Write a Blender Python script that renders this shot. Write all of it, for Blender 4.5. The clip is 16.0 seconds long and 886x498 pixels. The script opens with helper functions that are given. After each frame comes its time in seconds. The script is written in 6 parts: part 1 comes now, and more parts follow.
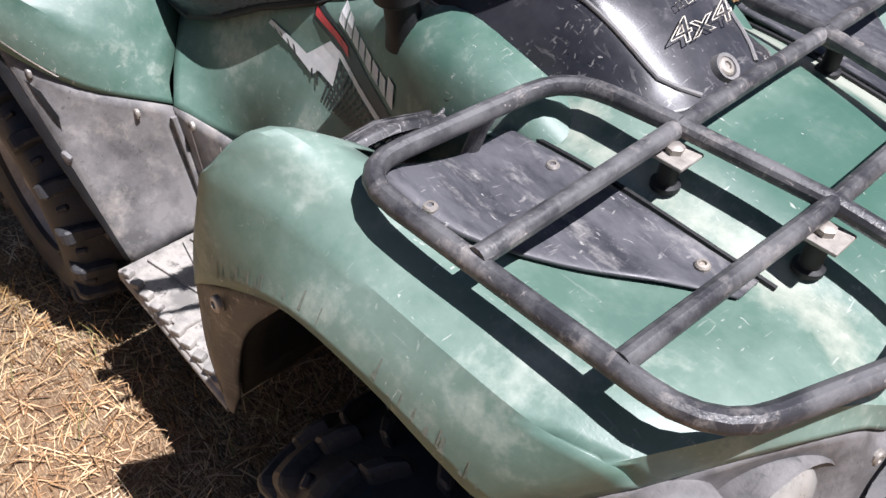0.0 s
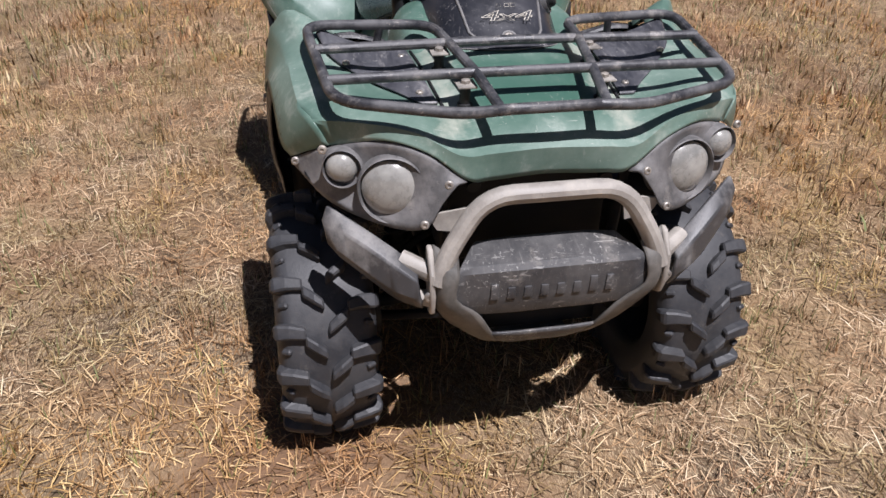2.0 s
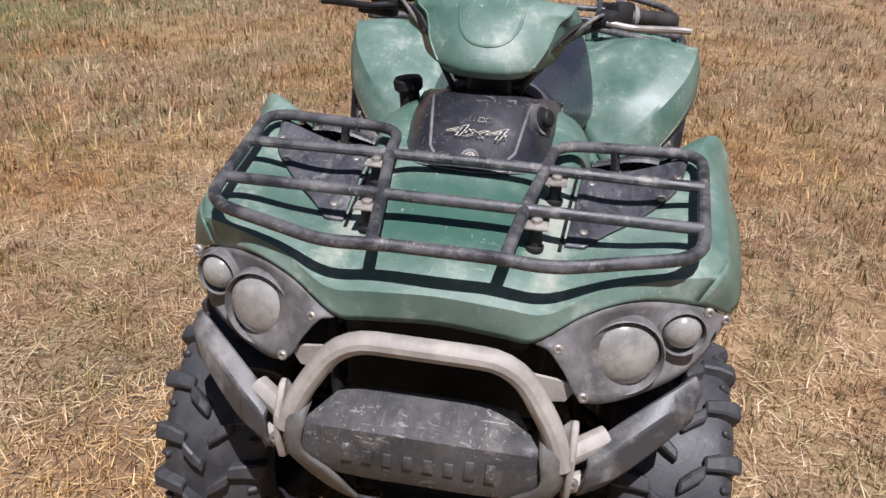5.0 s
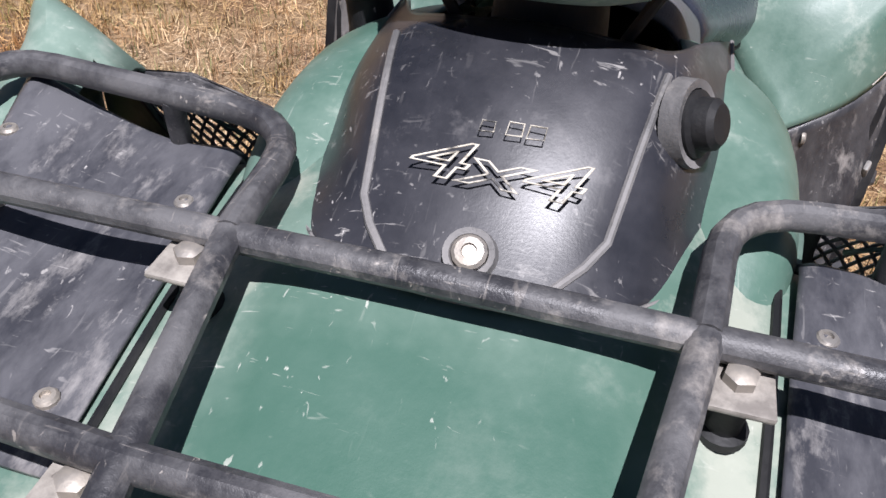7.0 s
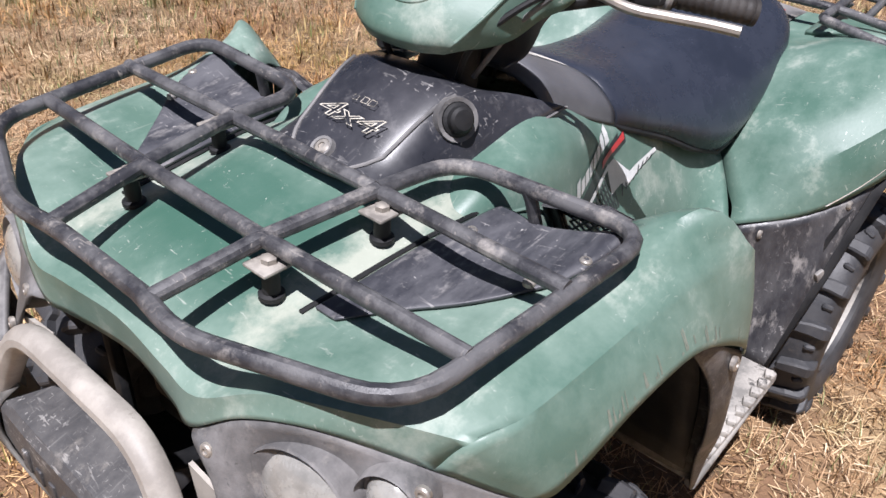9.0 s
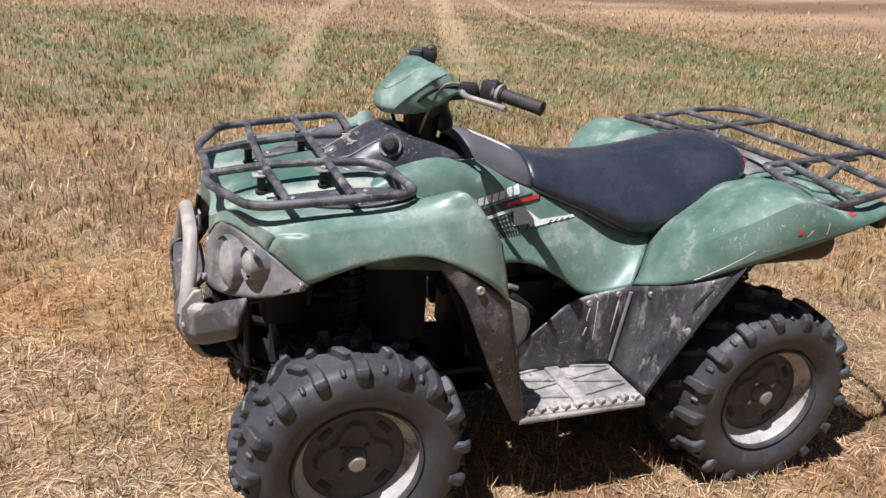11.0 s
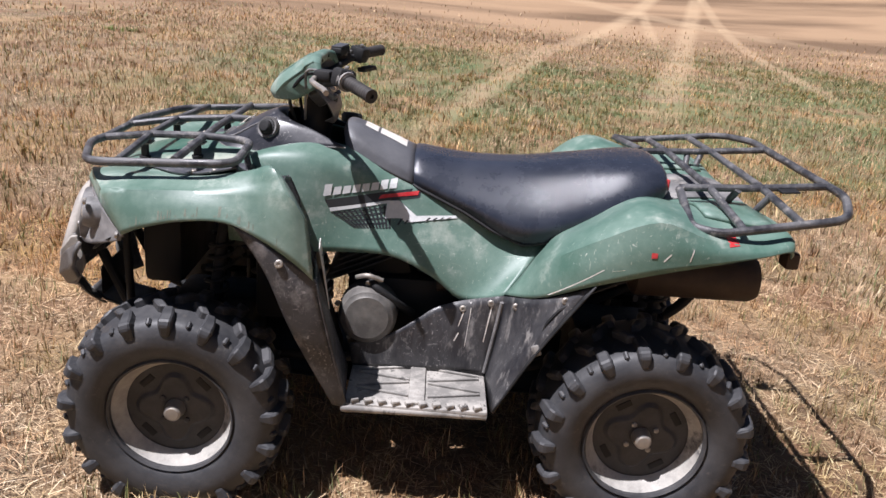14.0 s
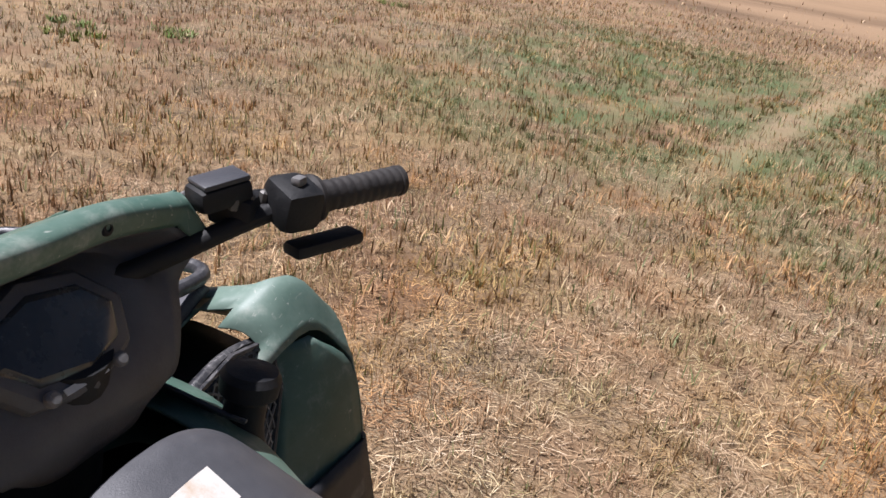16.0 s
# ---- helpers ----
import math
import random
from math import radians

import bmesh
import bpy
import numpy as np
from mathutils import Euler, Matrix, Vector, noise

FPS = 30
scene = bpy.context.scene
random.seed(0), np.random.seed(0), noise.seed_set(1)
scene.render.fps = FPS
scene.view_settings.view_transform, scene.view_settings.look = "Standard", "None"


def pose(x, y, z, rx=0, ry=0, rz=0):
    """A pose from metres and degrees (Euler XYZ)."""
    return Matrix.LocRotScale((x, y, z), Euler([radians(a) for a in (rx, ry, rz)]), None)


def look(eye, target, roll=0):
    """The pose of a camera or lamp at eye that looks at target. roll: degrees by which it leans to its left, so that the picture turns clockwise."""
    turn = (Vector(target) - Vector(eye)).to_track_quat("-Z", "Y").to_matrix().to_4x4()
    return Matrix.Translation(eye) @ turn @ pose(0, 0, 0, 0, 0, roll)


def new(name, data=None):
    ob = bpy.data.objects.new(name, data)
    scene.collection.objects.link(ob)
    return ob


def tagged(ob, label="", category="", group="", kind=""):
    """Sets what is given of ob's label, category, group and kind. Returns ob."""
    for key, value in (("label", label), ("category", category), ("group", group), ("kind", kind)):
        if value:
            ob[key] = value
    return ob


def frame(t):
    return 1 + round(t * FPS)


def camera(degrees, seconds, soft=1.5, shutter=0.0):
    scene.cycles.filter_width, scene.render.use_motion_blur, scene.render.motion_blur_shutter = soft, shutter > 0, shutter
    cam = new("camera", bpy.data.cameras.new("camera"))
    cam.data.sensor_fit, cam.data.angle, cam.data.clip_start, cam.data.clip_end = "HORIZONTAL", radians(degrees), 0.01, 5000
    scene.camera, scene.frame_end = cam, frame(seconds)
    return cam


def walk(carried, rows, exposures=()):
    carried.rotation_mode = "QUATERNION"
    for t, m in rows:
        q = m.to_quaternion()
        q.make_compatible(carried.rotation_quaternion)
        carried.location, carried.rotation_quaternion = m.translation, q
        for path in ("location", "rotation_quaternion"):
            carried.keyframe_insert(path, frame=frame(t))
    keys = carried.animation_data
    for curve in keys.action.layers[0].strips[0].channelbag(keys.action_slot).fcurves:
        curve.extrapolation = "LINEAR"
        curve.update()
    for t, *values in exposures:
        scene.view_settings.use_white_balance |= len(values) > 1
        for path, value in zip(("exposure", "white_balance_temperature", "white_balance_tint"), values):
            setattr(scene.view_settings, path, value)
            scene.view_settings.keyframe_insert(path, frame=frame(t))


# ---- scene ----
from mathutils.bvhtree import BVHTree

cam = camera(57.9, 16.0)
PATH = [
    (0, (-0.966, 0.780, 1.442), (0.072, -0.215, 0.052), 1.9),
    (0.5, (-1.300, 0.856, 1.488), (-0.090, 0.008, 0.142), 1.0),
    (1, (-1.677, 0.746, 1.492), (-0.298, 0.073, 0.209), 0.6),
    (1.5, (-2.028, 0.666, 1.483), (-0.493, 0.136, 0.315), 1.1),
    (2, (-2.284, 0.501, 1.511), (-0.63, 0.141, 0.446), 1.7),
    (2.5, (-2.424, 0.265, 1.524), (-0.681, 0.08, 0.56), 2.0),
    (3, (-2.557, 0.123, 1.543), (-0.764, 0.126, 0.656), 1.6),
    (3.5, (-2.571, -0.061, 1.56), (-0.758, 0.096, 0.731), 1.3),
    (3.7, (-2.538, -0.117, 1.543), (-0.714, 0.054, 0.739), 1.8),
    (5.8, (-1.547, -0.181, 1.511), (0.073, 0.13, 0.38), 3.4),
    (6, (-1.417, -0.15, 1.475), (0.165, 0.154, 0.291), 3.5),
    (6.5, (-1.132, -0.088, 1.367), (0.407, 0.235, 0.132), 3.3),
    (7, (-0.985, -0.079, 1.296), (0.502, 0.297, 0.012), 2.7),
    (7.5, (-0.934, -0.074, 1.281), (0.498, 0.321, -0.059), 3.5),
    (8, (-1.025, -0.168, 1.324), (0.403, 0.376, 0.034), 3.5),
    (8.5, (-1.193, -0.45, 1.421), (0.178, 0.329, 0.191), 3.7),
    (8.7, (-1.262, -0.566, 1.441), (0.087, 0.322, 0.262), 3.9),
    (10.8, (-1.115, -2.051, 1.53), (-0.418, -0.327, 0.794), 3.6),
    (11, (-1.06, -2.149, 1.527), (-0.401, -0.401, 0.813), 3.9),
    (11.5, (-0.85, -2.416, 1.518), (-0.298, -0.617, 0.841), 4.2),
    (12, (-0.695, -2.644, 1.494), (-0.247, -0.808, 0.838), 4.1),
    (12.5, (-0.532, -2.82, 1.514), (-0.185, -0.959, 0.869), 3.8),
    (13, (-0.295, -2.889, 1.513), (-0.043, -1.013, 0.867), 3.9),
    (13.5, (-0.141, -2.713, 1.506), (0.012, -0.829, 0.853), 4.2),
    (14, (0.002, -2.395, 1.478), (0.05, -0.509, 0.816), 4.7),
    (14.5, (0.168, -1.965, 1.473), (0.1, -0.086, 0.794), 5.3),
    (15, (0.21, -1.454, 1.444), (0.006, 0.421, 0.78), 5.4),
    (15.5, (0.19, -0.858, 1.411), (-0.161, 1.003, 0.768), 6.4),
    (16, (0.159, -0.446, 1.493), (-0.441, 1.3, 0.724), 7.8),
]
EXPOSURE = [(0.0, 0.58), (0.5, 0.45), (1.0, 0.20), (1.5, 0.04), (2.5, 0.0), (3.7, 0.02), (6.0, 0.07), (6.5, 0.21), (7.5, 0.32), (8.5, 0.38), (11.0, 0.34), (13.0, 0.19), (14.5, 0.42), (15.0, 0.38), (16.0, 0.18)]
walk(cam, [(t, look(eye, target, roll)) for t, eye, target, roll in PATH], exposures=[(t, e + 0.26, 6000, 17) for t, e in EXPOSURE])

# ---- light ----
SUN_WAY = Vector((0.41, 0.18, -1.0)).normalized()
world = bpy.data.worlds.new("sky")
scene.world = world
world.use_nodes = True
wn = world.node_tree
sky = wn.nodes.new("ShaderNodeTexSky")
sky.sky_type = "NISHITA"
sky.sun_disc = False
sky.sun_elevation = radians(65.5)
sky.sun_rotation = math.atan2(-SUN_WAY.x, -SUN_WAY.y)
wn.links.new(sky.outputs[0], wn.nodes["Background"].inputs[0])
wn.nodes["Background"].inputs[1].default_value = 0.023
sun_data = bpy.data.lights.new("sun", "SUN")
sun_data.energy, sun_data.angle, sun_data.color = 5.0, radians(0.53), (1.0, 0.965, 0.92)
sun = new("sun", sun_data)
sun.matrix_world = look((6, 3, 20), Vector((6, 3, 20)) + SUN_WAY)


# ---- materials ----
def material(name, base, second, scale=9.0, lo=0.45, hi=0.65, rough=0.5, rough2=0.7, metal=0.0, bump=0.15, fine=160.0,
             third=None, third_scale=30.0, third_lo=0.6, third_hi=0.72, stretch=(1, 1, 1), coat=0.0, fleck=None, fleck_lo=0.68, trough=None, middle=None):
    """Two-scale weathered surface: base with patches of a second colour, specks of a third, fine grain in the relief."""
    m = bpy.data.materials.new(name)
    m.use_nodes = True
    t = m.node_tree
    n, l = t.nodes, t.links
    bsdf = n["Principled BSDF"]
    co = n.new("ShaderNodeTexCoord")
    mp = n.new("ShaderNodeMapping")
    mp.inputs["Scale"].default_value = stretch
    l.new(co.outputs["Object"], mp.inputs[0])

    def patch(sc, a, b, detail=6.0):
        tex = n.new("ShaderNodeTexNoise")
        tex.inputs["Scale"].default_value, tex.inputs["Detail"].default_value = sc, detail
        tex.inputs["Roughness"].default_value = 0.70
        l.new(mp.outputs[0], tex.inputs["Vector"])
        r = n.new("ShaderNodeMapRange")
        r.inputs["From Min"].default_value, r.inputs["From Max"].default_value = a, b
        l.new(tex.outputs["Fac"], r.inputs["Value"])
        return r.outputs[0], tex.outputs["Fac"]

    fac, _ = patch(scale, lo, hi)
    mix = n.new("ShaderNodeMix")
    mix.data_type = "RGBA"
    mix.inputs["A"].default_value, mix.inputs["B"].default_value = (*base, 1), (*second, 1)
    l.new(fac, mix.inputs["Factor"])
    colour = mix.outputs["Result"]
    if third:
        f3, _ = patch(third_scale, third_lo, third_hi, 12.0)
        mix3 = n.new("ShaderNodeMix")
        mix3.data_type = "RGBA"
        mix3.inputs["B"].default_value = (*third, 1)
        l.new(colour, mix3.inputs["A"])
        l.new(f3, mix3.inputs["Factor"])
        colour = mix3.outputs["Result"]
    if trough:
        # dust settled in the two long hollows of the skin, ragged at its borders
        dust, centre, half, x0, x1 = trough
        axes = n.new("ShaderNodeSeparateXYZ")
        l.new(co.outputs["Object"], axes.inputs[0])

        def sums(op, a, b2):
            q = n.new("ShaderNodeMath")
            q.operation = op
            for k, val in enumerate((a, b2)):
                if isinstance(val, float):
                    q.inputs[k].default_value = val
                else:
                    l.new(val, q.inputs[k])
            return q.outputs[0]

        aside = sums("ABSOLUTE", sums("SUBTRACT", sums("ABSOLUTE", axes.outputs["Y"], 0.0), centre), 0.0)
        along = sums("ABSOLUTE", sums("SUBTRACT", axes.outputs["X"], 0.5 * (x0 + x1)), 0.0)
        rag, _ = patch(26.0, 0.30, 0.72, 10.0)
        big, _ = patch(7.0, 0.35, 0.65, 4.0)
        near = sums("SUBTRACT", 1.0, sums("DIVIDE", aside, half))
        ends = sums("MULTIPLY", sums("SUBTRACT", 0.5 * (x1 - x0) + 0.03, along), 20.0)
        level = sums("ADD", sums("MINIMUM", near, ends), sums("SUBTRACT", sums("ADD", rag, sums("MULTIPLY", big, 0.6)), 0.85))
        r = n.new("ShaderNodeMapRange")
        r.inputs["From Min"].default_value, r.inputs["From Max"].default_value, r.inputs["To Max"].default_value = 0.10, 0.95, 0.75
        l.new(level, r.inputs["Value"])
        # the middle of the bonnet has kept a deeper green
        deep, reach, m0, m1 = middle
        inward = sums("MULTIPLY", sums("SUBTRACT", reach, sums("ABSOLUTE", axes.outputs["Y"], 0.0)), 22.0)
        mid_ends = sums("MULTIPLY", sums("SUBTRACT", 0.5 * (m1 - m0), sums("ABSOLUTE", sums("SUBTRACT", axes.outputs["X"], 0.5 * (m0 + m1)), 0.0)), 12.0)
        deepness = n.new("ShaderNodeMapRange")
        deepness.inputs["From Min"].default_value, deepness.inputs["From Max"].default_value, deepness.inputs["To Max"].default_value = 0.0, 1.1, 0.8
        l.new(sums("ADD", sums("MINIMUM", inward, mid_ends), sums("SUBTRACT", sums("MULTIPLY", big, 0.7), 0.25)), deepness.inputs["Value"])
        mx = n.new("ShaderNodeMix")
        mx.data_type = "RGBA"
        mx.inputs["B"].default_value = (*deep, 1)
        l.new(colour, mx.inputs["A"])
        l.new(deepness.outputs[0], mx.inputs["Factor"])
        colour = mx.outputs["Result"]
        mx = n.new("ShaderNodeMix")
        mx.data_type = "RGBA"
        mx.inputs["B"].default_value = (*dust, 1)
        l.new(colour, mx.inputs["A"])
        l.new(r.outputs[0], mx.inputs["Factor"])
        colour = mx.outputs["Result"]
    if fleck:
        # pale nicks, short scratches and long faint ones, gathered in patches
        crowd, _ = patch(5.0, 0.42, 0.62, 3.0)
        for turn, (sx, sy), sc, part_of, most in ((0.6, (1.0, 2.2), 75.0, 0.0, 0.85), (-0.9, (5.0, 1.0), 34.0, 0.015, 0.6), (0.25, (1.0, 8.0), 20.0, 0.02, 0.22)):
            m2 = n.new("ShaderNodeMapping")
            m2.inputs["Scale"].default_value, m2.inputs["Rotation"].default_value = (sx, sy, 2.0), (0.3, 0.2, turn)
            l.new(co.outputs["Object"], m2.inputs[0])
            tex = n.new("ShaderNodeTexNoise")
            tex.inputs["Scale"].default_value, tex.inputs["Detail"].default_value, tex.inputs["Distortion"].default_value = sc, 4.0, 0.8
            l.new(m2.outputs[0], tex.inputs["Vector"])
            r = n.new("ShaderNodeMapRange")
            r.inputs["From Min"].default_value, r.inputs["From Max"].default_value, r.inputs["To Max"].default_value = fleck_lo - part_of, fleck_lo - part_of + 0.06, most
            l.new(tex.outputs["Fac"], r.inputs["Value"])
            both_f = n.new("ShaderNodeMath")
            both_f.operation = "MULTIPLY"
            l.new(r.outputs[0], both_f.inputs[0])
            l.new(crowd, both_f.inputs[1])
            mx = n.new("ShaderNodeMix")
            mx.data_type = "RGBA"
            mx.inputs["B"].default_value = (*fleck, 1)
            l.new(colour, mx.inputs["A"])
            l.new(both_f.outputs[0], mx.inputs["Factor"])
            colour = mx.outputs["Result"]
    l.new(colour, bsdf.inputs["Base Color"])
    rr = n.new("ShaderNodeMapRange")
    rr.inputs["To Min"].default_value, rr.inputs["To Max"].default_value = rough, rough2
    l.new(fac, rr.inputs["Value"])
    l.new(rr.outputs[0], bsdf.inputs["Roughness"])
    bsdf.inputs["Metallic"].default_value = metal
    bsdf.inputs["Coat Weight"].default_value = coat
    bsdf.inputs["Coat Roughness"].default_value = 0.12
    if bump:
        _, grain = patch(fine, 0, 1, 3.0)
        b = n.new("ShaderNodeBump")
        b.inputs["Strength"].default_value, b.inputs["Distance"].default_value = bump, 0.002
        l.new(grain, b.inputs["Height"])
        l.new(b.outputs[0], bsdf.inputs["Normal"])
    return m


FADED = material("chalked green plastic", (0.070, 0.138, 0.106), (0.156, 0.232, 0.192), 4.5, 0.36, 0.62, 0.40, 0.54, bump=0.10,
                 third=(0.50, 0.51, 0.45), third_scale=9.0, third_lo=0.55, third_hi=0.86, fleck=(0.6, 0.6, 0.54))
HOOD = material("chalked green plastic with settled dust", (0.092, 0.160, 0.126), (0.190, 0.266, 0.222), 4.5, 0.36, 0.62, 0.36, 0.50, bump=0.10,
                third=(0.50, 0.51, 0.45), third_scale=9.0, third_lo=0.54, third_hi=0.86, fleck=(0.6, 0.6, 0.54), trough=((0.43, 0.44, 0.37), 0.175, 0.045, -0.90, -0.50), middle=((0.040, 0.108, 0.078), 0.150, -0.905, -0.60))
MUD = material("dried tan mud", (0.140, 0.170, 0.132), (0.215, 0.228, 0.184), 40.0, 0.4, 0.6, 0.8, 0.9, bump=0.3)
CRUST = material("dust-crusted steel", (0.20, 0.182, 0.162), (0.38, 0.35, 0.31), 22.0, 0.40, 0.6, 0.5, 0.75, metal=0.1, bump=0.3,
                 third=(0.10, 0.085, 0.075), third_scale=40.0, third_lo=0.60, third_hi=0.68)
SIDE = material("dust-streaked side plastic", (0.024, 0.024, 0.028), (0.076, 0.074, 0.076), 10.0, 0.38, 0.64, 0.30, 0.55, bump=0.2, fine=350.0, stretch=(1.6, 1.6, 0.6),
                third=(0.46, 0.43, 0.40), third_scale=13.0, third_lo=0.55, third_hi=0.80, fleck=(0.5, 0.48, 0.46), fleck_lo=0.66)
BLACK = material("chalky black plastic", (0.026, 0.026, 0.030), (0.068, 0.066, 0.069), 7.0, 0.38, 0.62, 0.36, 0.6, bump=0.3, fine=400.0,
                 third=(0.34, 0.32, 0.31), third_scale=12.0, third_lo=0.54, third_hi=0.86, fleck=(0.45, 0.43, 0.42), fleck_lo=0.64)
COWL = material("scratched glossy black plastic", (0.018, 0.019, 0.024), (0.046, 0.046, 0.054), 6.0, 0.36, 0.66, 0.26, 0.42, bump=0.05, fine=420.0,
                third=(0.26, 0.25, 0.25), third_scale=11.0, third_lo=0.56, third_hi=0.88, fleck=(0.5, 0.48, 0.46), fleck_lo=0.65)
VENT = material("dust-streaked black plastic", (0.040, 0.041, 0.049), (0.092, 0.092, 0.102), 9.0, 0.38, 0.60, 0.34, 0.6, bump=0.08, fine=400.0, stretch=(1.0, 2.2, 1.0),
                third=(0.40, 0.38, 0.365), third_scale=12.0, third_lo=0.55, third_hi=0.80, fleck=(0.5, 0.48, 0.46), fleck_lo=0.66)
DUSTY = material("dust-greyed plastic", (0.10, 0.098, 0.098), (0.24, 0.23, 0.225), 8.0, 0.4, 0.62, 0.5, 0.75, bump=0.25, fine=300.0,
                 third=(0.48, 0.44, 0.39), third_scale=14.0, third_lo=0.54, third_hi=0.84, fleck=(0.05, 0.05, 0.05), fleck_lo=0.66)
SKID = material("scuffed skid-plate plastic", (0.038, 0.038, 0.041), (0.110, 0.106, 0.104), 7.0, 0.38, 0.64, 0.42, 0.65, bump=0.2, fine=300.0,
                third=(0.42, 0.38, 0.33), third_scale=10.0, third_lo=0.54, third_hi=0.84, fleck=(0.5, 0.48, 0.45), fleck_lo=0.64)
WING = material("chalk-scuffed bumper plastic", (0.055, 0.054, 0.056), (0.235, 0.225, 0.215), 6.0, 0.50, 0.68, 0.42, 0.65, bump=0.2, fine=300.0)
SKID_SIDE = material("dust-caked skid plate", (0.070, 0.066, 0.060), (0.175, 0.162, 0.145), 9.0, 0.38, 0.62, 0.5, 0.7, bump=0.25, fine=300.0)
RACK = material("worn rack paint", (0.034, 0.034, 0.039), (0.120, 0.118, 0.121), 14.0, 0.40, 0.60, 0.40, 0.62, metal=0.1, bump=0.3, fine=220.0,
                third=(0.38, 0.35, 0.32), third_scale=18.0, third_lo=0.55, third_hi=0.76, fleck=(0.42, 0.38, 0.34), fleck_lo=0.66)
BAR = material("dusty bumper paint", (0.29, 0.265, 0.235), (0.43, 0.395, 0.35), 12.0, 0.4, 0.62, 0.5, 0.7, bump=0.2,
               third=(0.14, 0.12, 0.105), third_scale=40.0, third_lo=0.62, third_hi=0.75)
STEEL = material("dull steel", (0.33, 0.31, 0.29), (0.42, 0.38, 0.33), 30.0, 0.4, 0.6, 0.4, 0.6, metal=0.6, bump=0.2)
# base held near black, putting deep shade under the bodywork into the colour
GUT = material("grimy metal, shade-darkened", (0.006, 0.0063, 0.0075), (0.017, 0.0165, 0.017), 14.0, 0.45, 0.65, 0.6, 0.8, bump=0.3)
TYRE = material("dusty tyre rubber", (0.030, 0.031, 0.035), (0.064, 0.063, 0.065), 8.0, 0.4, 0.66, 0.48, 0.65, bump=0.3, fine=120.0,
                third=(0.11, 0.10, 0.09), third_scale=26.0, third_lo=0.58, third_hi=0.75)
RIM = material("dusty rim paint", (0.040, 0.040, 0.043), (0.078, 0.076, 0.077), 12.0, 0.4, 0.64, 0.5, 0.7, metal=0.1, bump=0.2)
RIM_IN = material("dust-coated rim barrel", (0.30, 0.285, 0.26), (0.50, 0.475, 0.43), 12.0, 0.4, 0.64, 0.6, 0.8, bump=0.2,
                  third=(0.09, 0.088, 0.086), third_scale=9.0, third_lo=0.54, third_hi=0.66)
VINYL = material("seat vinyl", (0.021, 0.025, 0.037), (0.035, 0.040, 0.056), 6.0, 0.4, 0.66, 0.24, 0.32, bump=0.25, fine=500.0)
# grey raised and blued to put the sky's reflection into the colour
COVER = material("sky-greyed dusty vinyl-grained plastic", (0.068, 0.069, 0.077), (0.115, 0.116, 0.124), 6.0, 0.4, 0.66, 0.4, 0.5, bump=0.3, fine=500.0)
LENS = material("fogged lamp lens", (0.21, 0.205, 0.19), (0.39, 0.38, 0.35), 16.0, 0.36, 0.66, 0.22, 0.36, bump=0.05, coat=0.9)
ALLOY = material("dusty cast alloy", (0.11, 0.104, 0.098), (0.20, 0.187, 0.168), 14.0, 0.4, 0.66, 0.5, 0.7, metal=0.3, bump=0.2)
TREAD = material("dust-caked footboard", (0.20, 0.19, 0.175), (0.40, 0.375, 0.34), 13.0, 0.42, 0.58, 0.6, 0.8, bump=0.3,
                 third=(0.07, 0.066, 0.062), third_scale=26.0, third_lo=0.57, third_hi=0.66)
GRIP = material("rubber grip", (0.022, 0.019, 0.018), (0.045, 0.04, 0.037), 20.0, 0.4, 0.66, 0.6, 0.75, bump=0.3)
WHITE = material("white decal film", (0.62, 0.63, 0.62), (0.72, 0.72, 0.71), 40.0, 0.4, 0.66, 0.35, 0.5, bump=0.0)
RED = material("red decal film", (0.45, 0.02, 0.025), (0.52, 0.06, 0.06), 40.0, 0.4, 0.66, 0.35, 0.5, bump=0.0)
CREAM = material("cream decal line", (0.64, 0.60, 0.52), (0.48, 0.43, 0.34), 60.0, 0.4, 0.66, 0.5, 0.6, bump=0.0,
                 third=(0.05, 0.05, 0.05), third_scale=30.0, third_lo=0.52, third_hi=0.6)
PAPER = material("white warning sticker", (0.68, 0.65, 0.6), (0.55, 0.42, 0.3), 28.0, 0.5, 0.72, 0.5, 0.6, bump=0.0)
INK = material("dark decal film", (0.02, 0.022, 0.024), (0.035, 0.037, 0.04), 20.0, 0.4, 0.66, 0.4, 0.5, bump=0.0)
GLASS = material("scratched meter lens", (0.03, 0.035, 0.04), (0.06, 0.065, 0.07), 12.0, 0.4, 0.66, 0.2, 0.35, bump=0.05, coat=0.6)
RUST = material("heat-browned steel", (0.045, 0.03, 0.022), (0.08, 0.055, 0.04), 9.0, 0.4, 0.66, 0.6, 0.75, metal=0.3, bump=0.2)


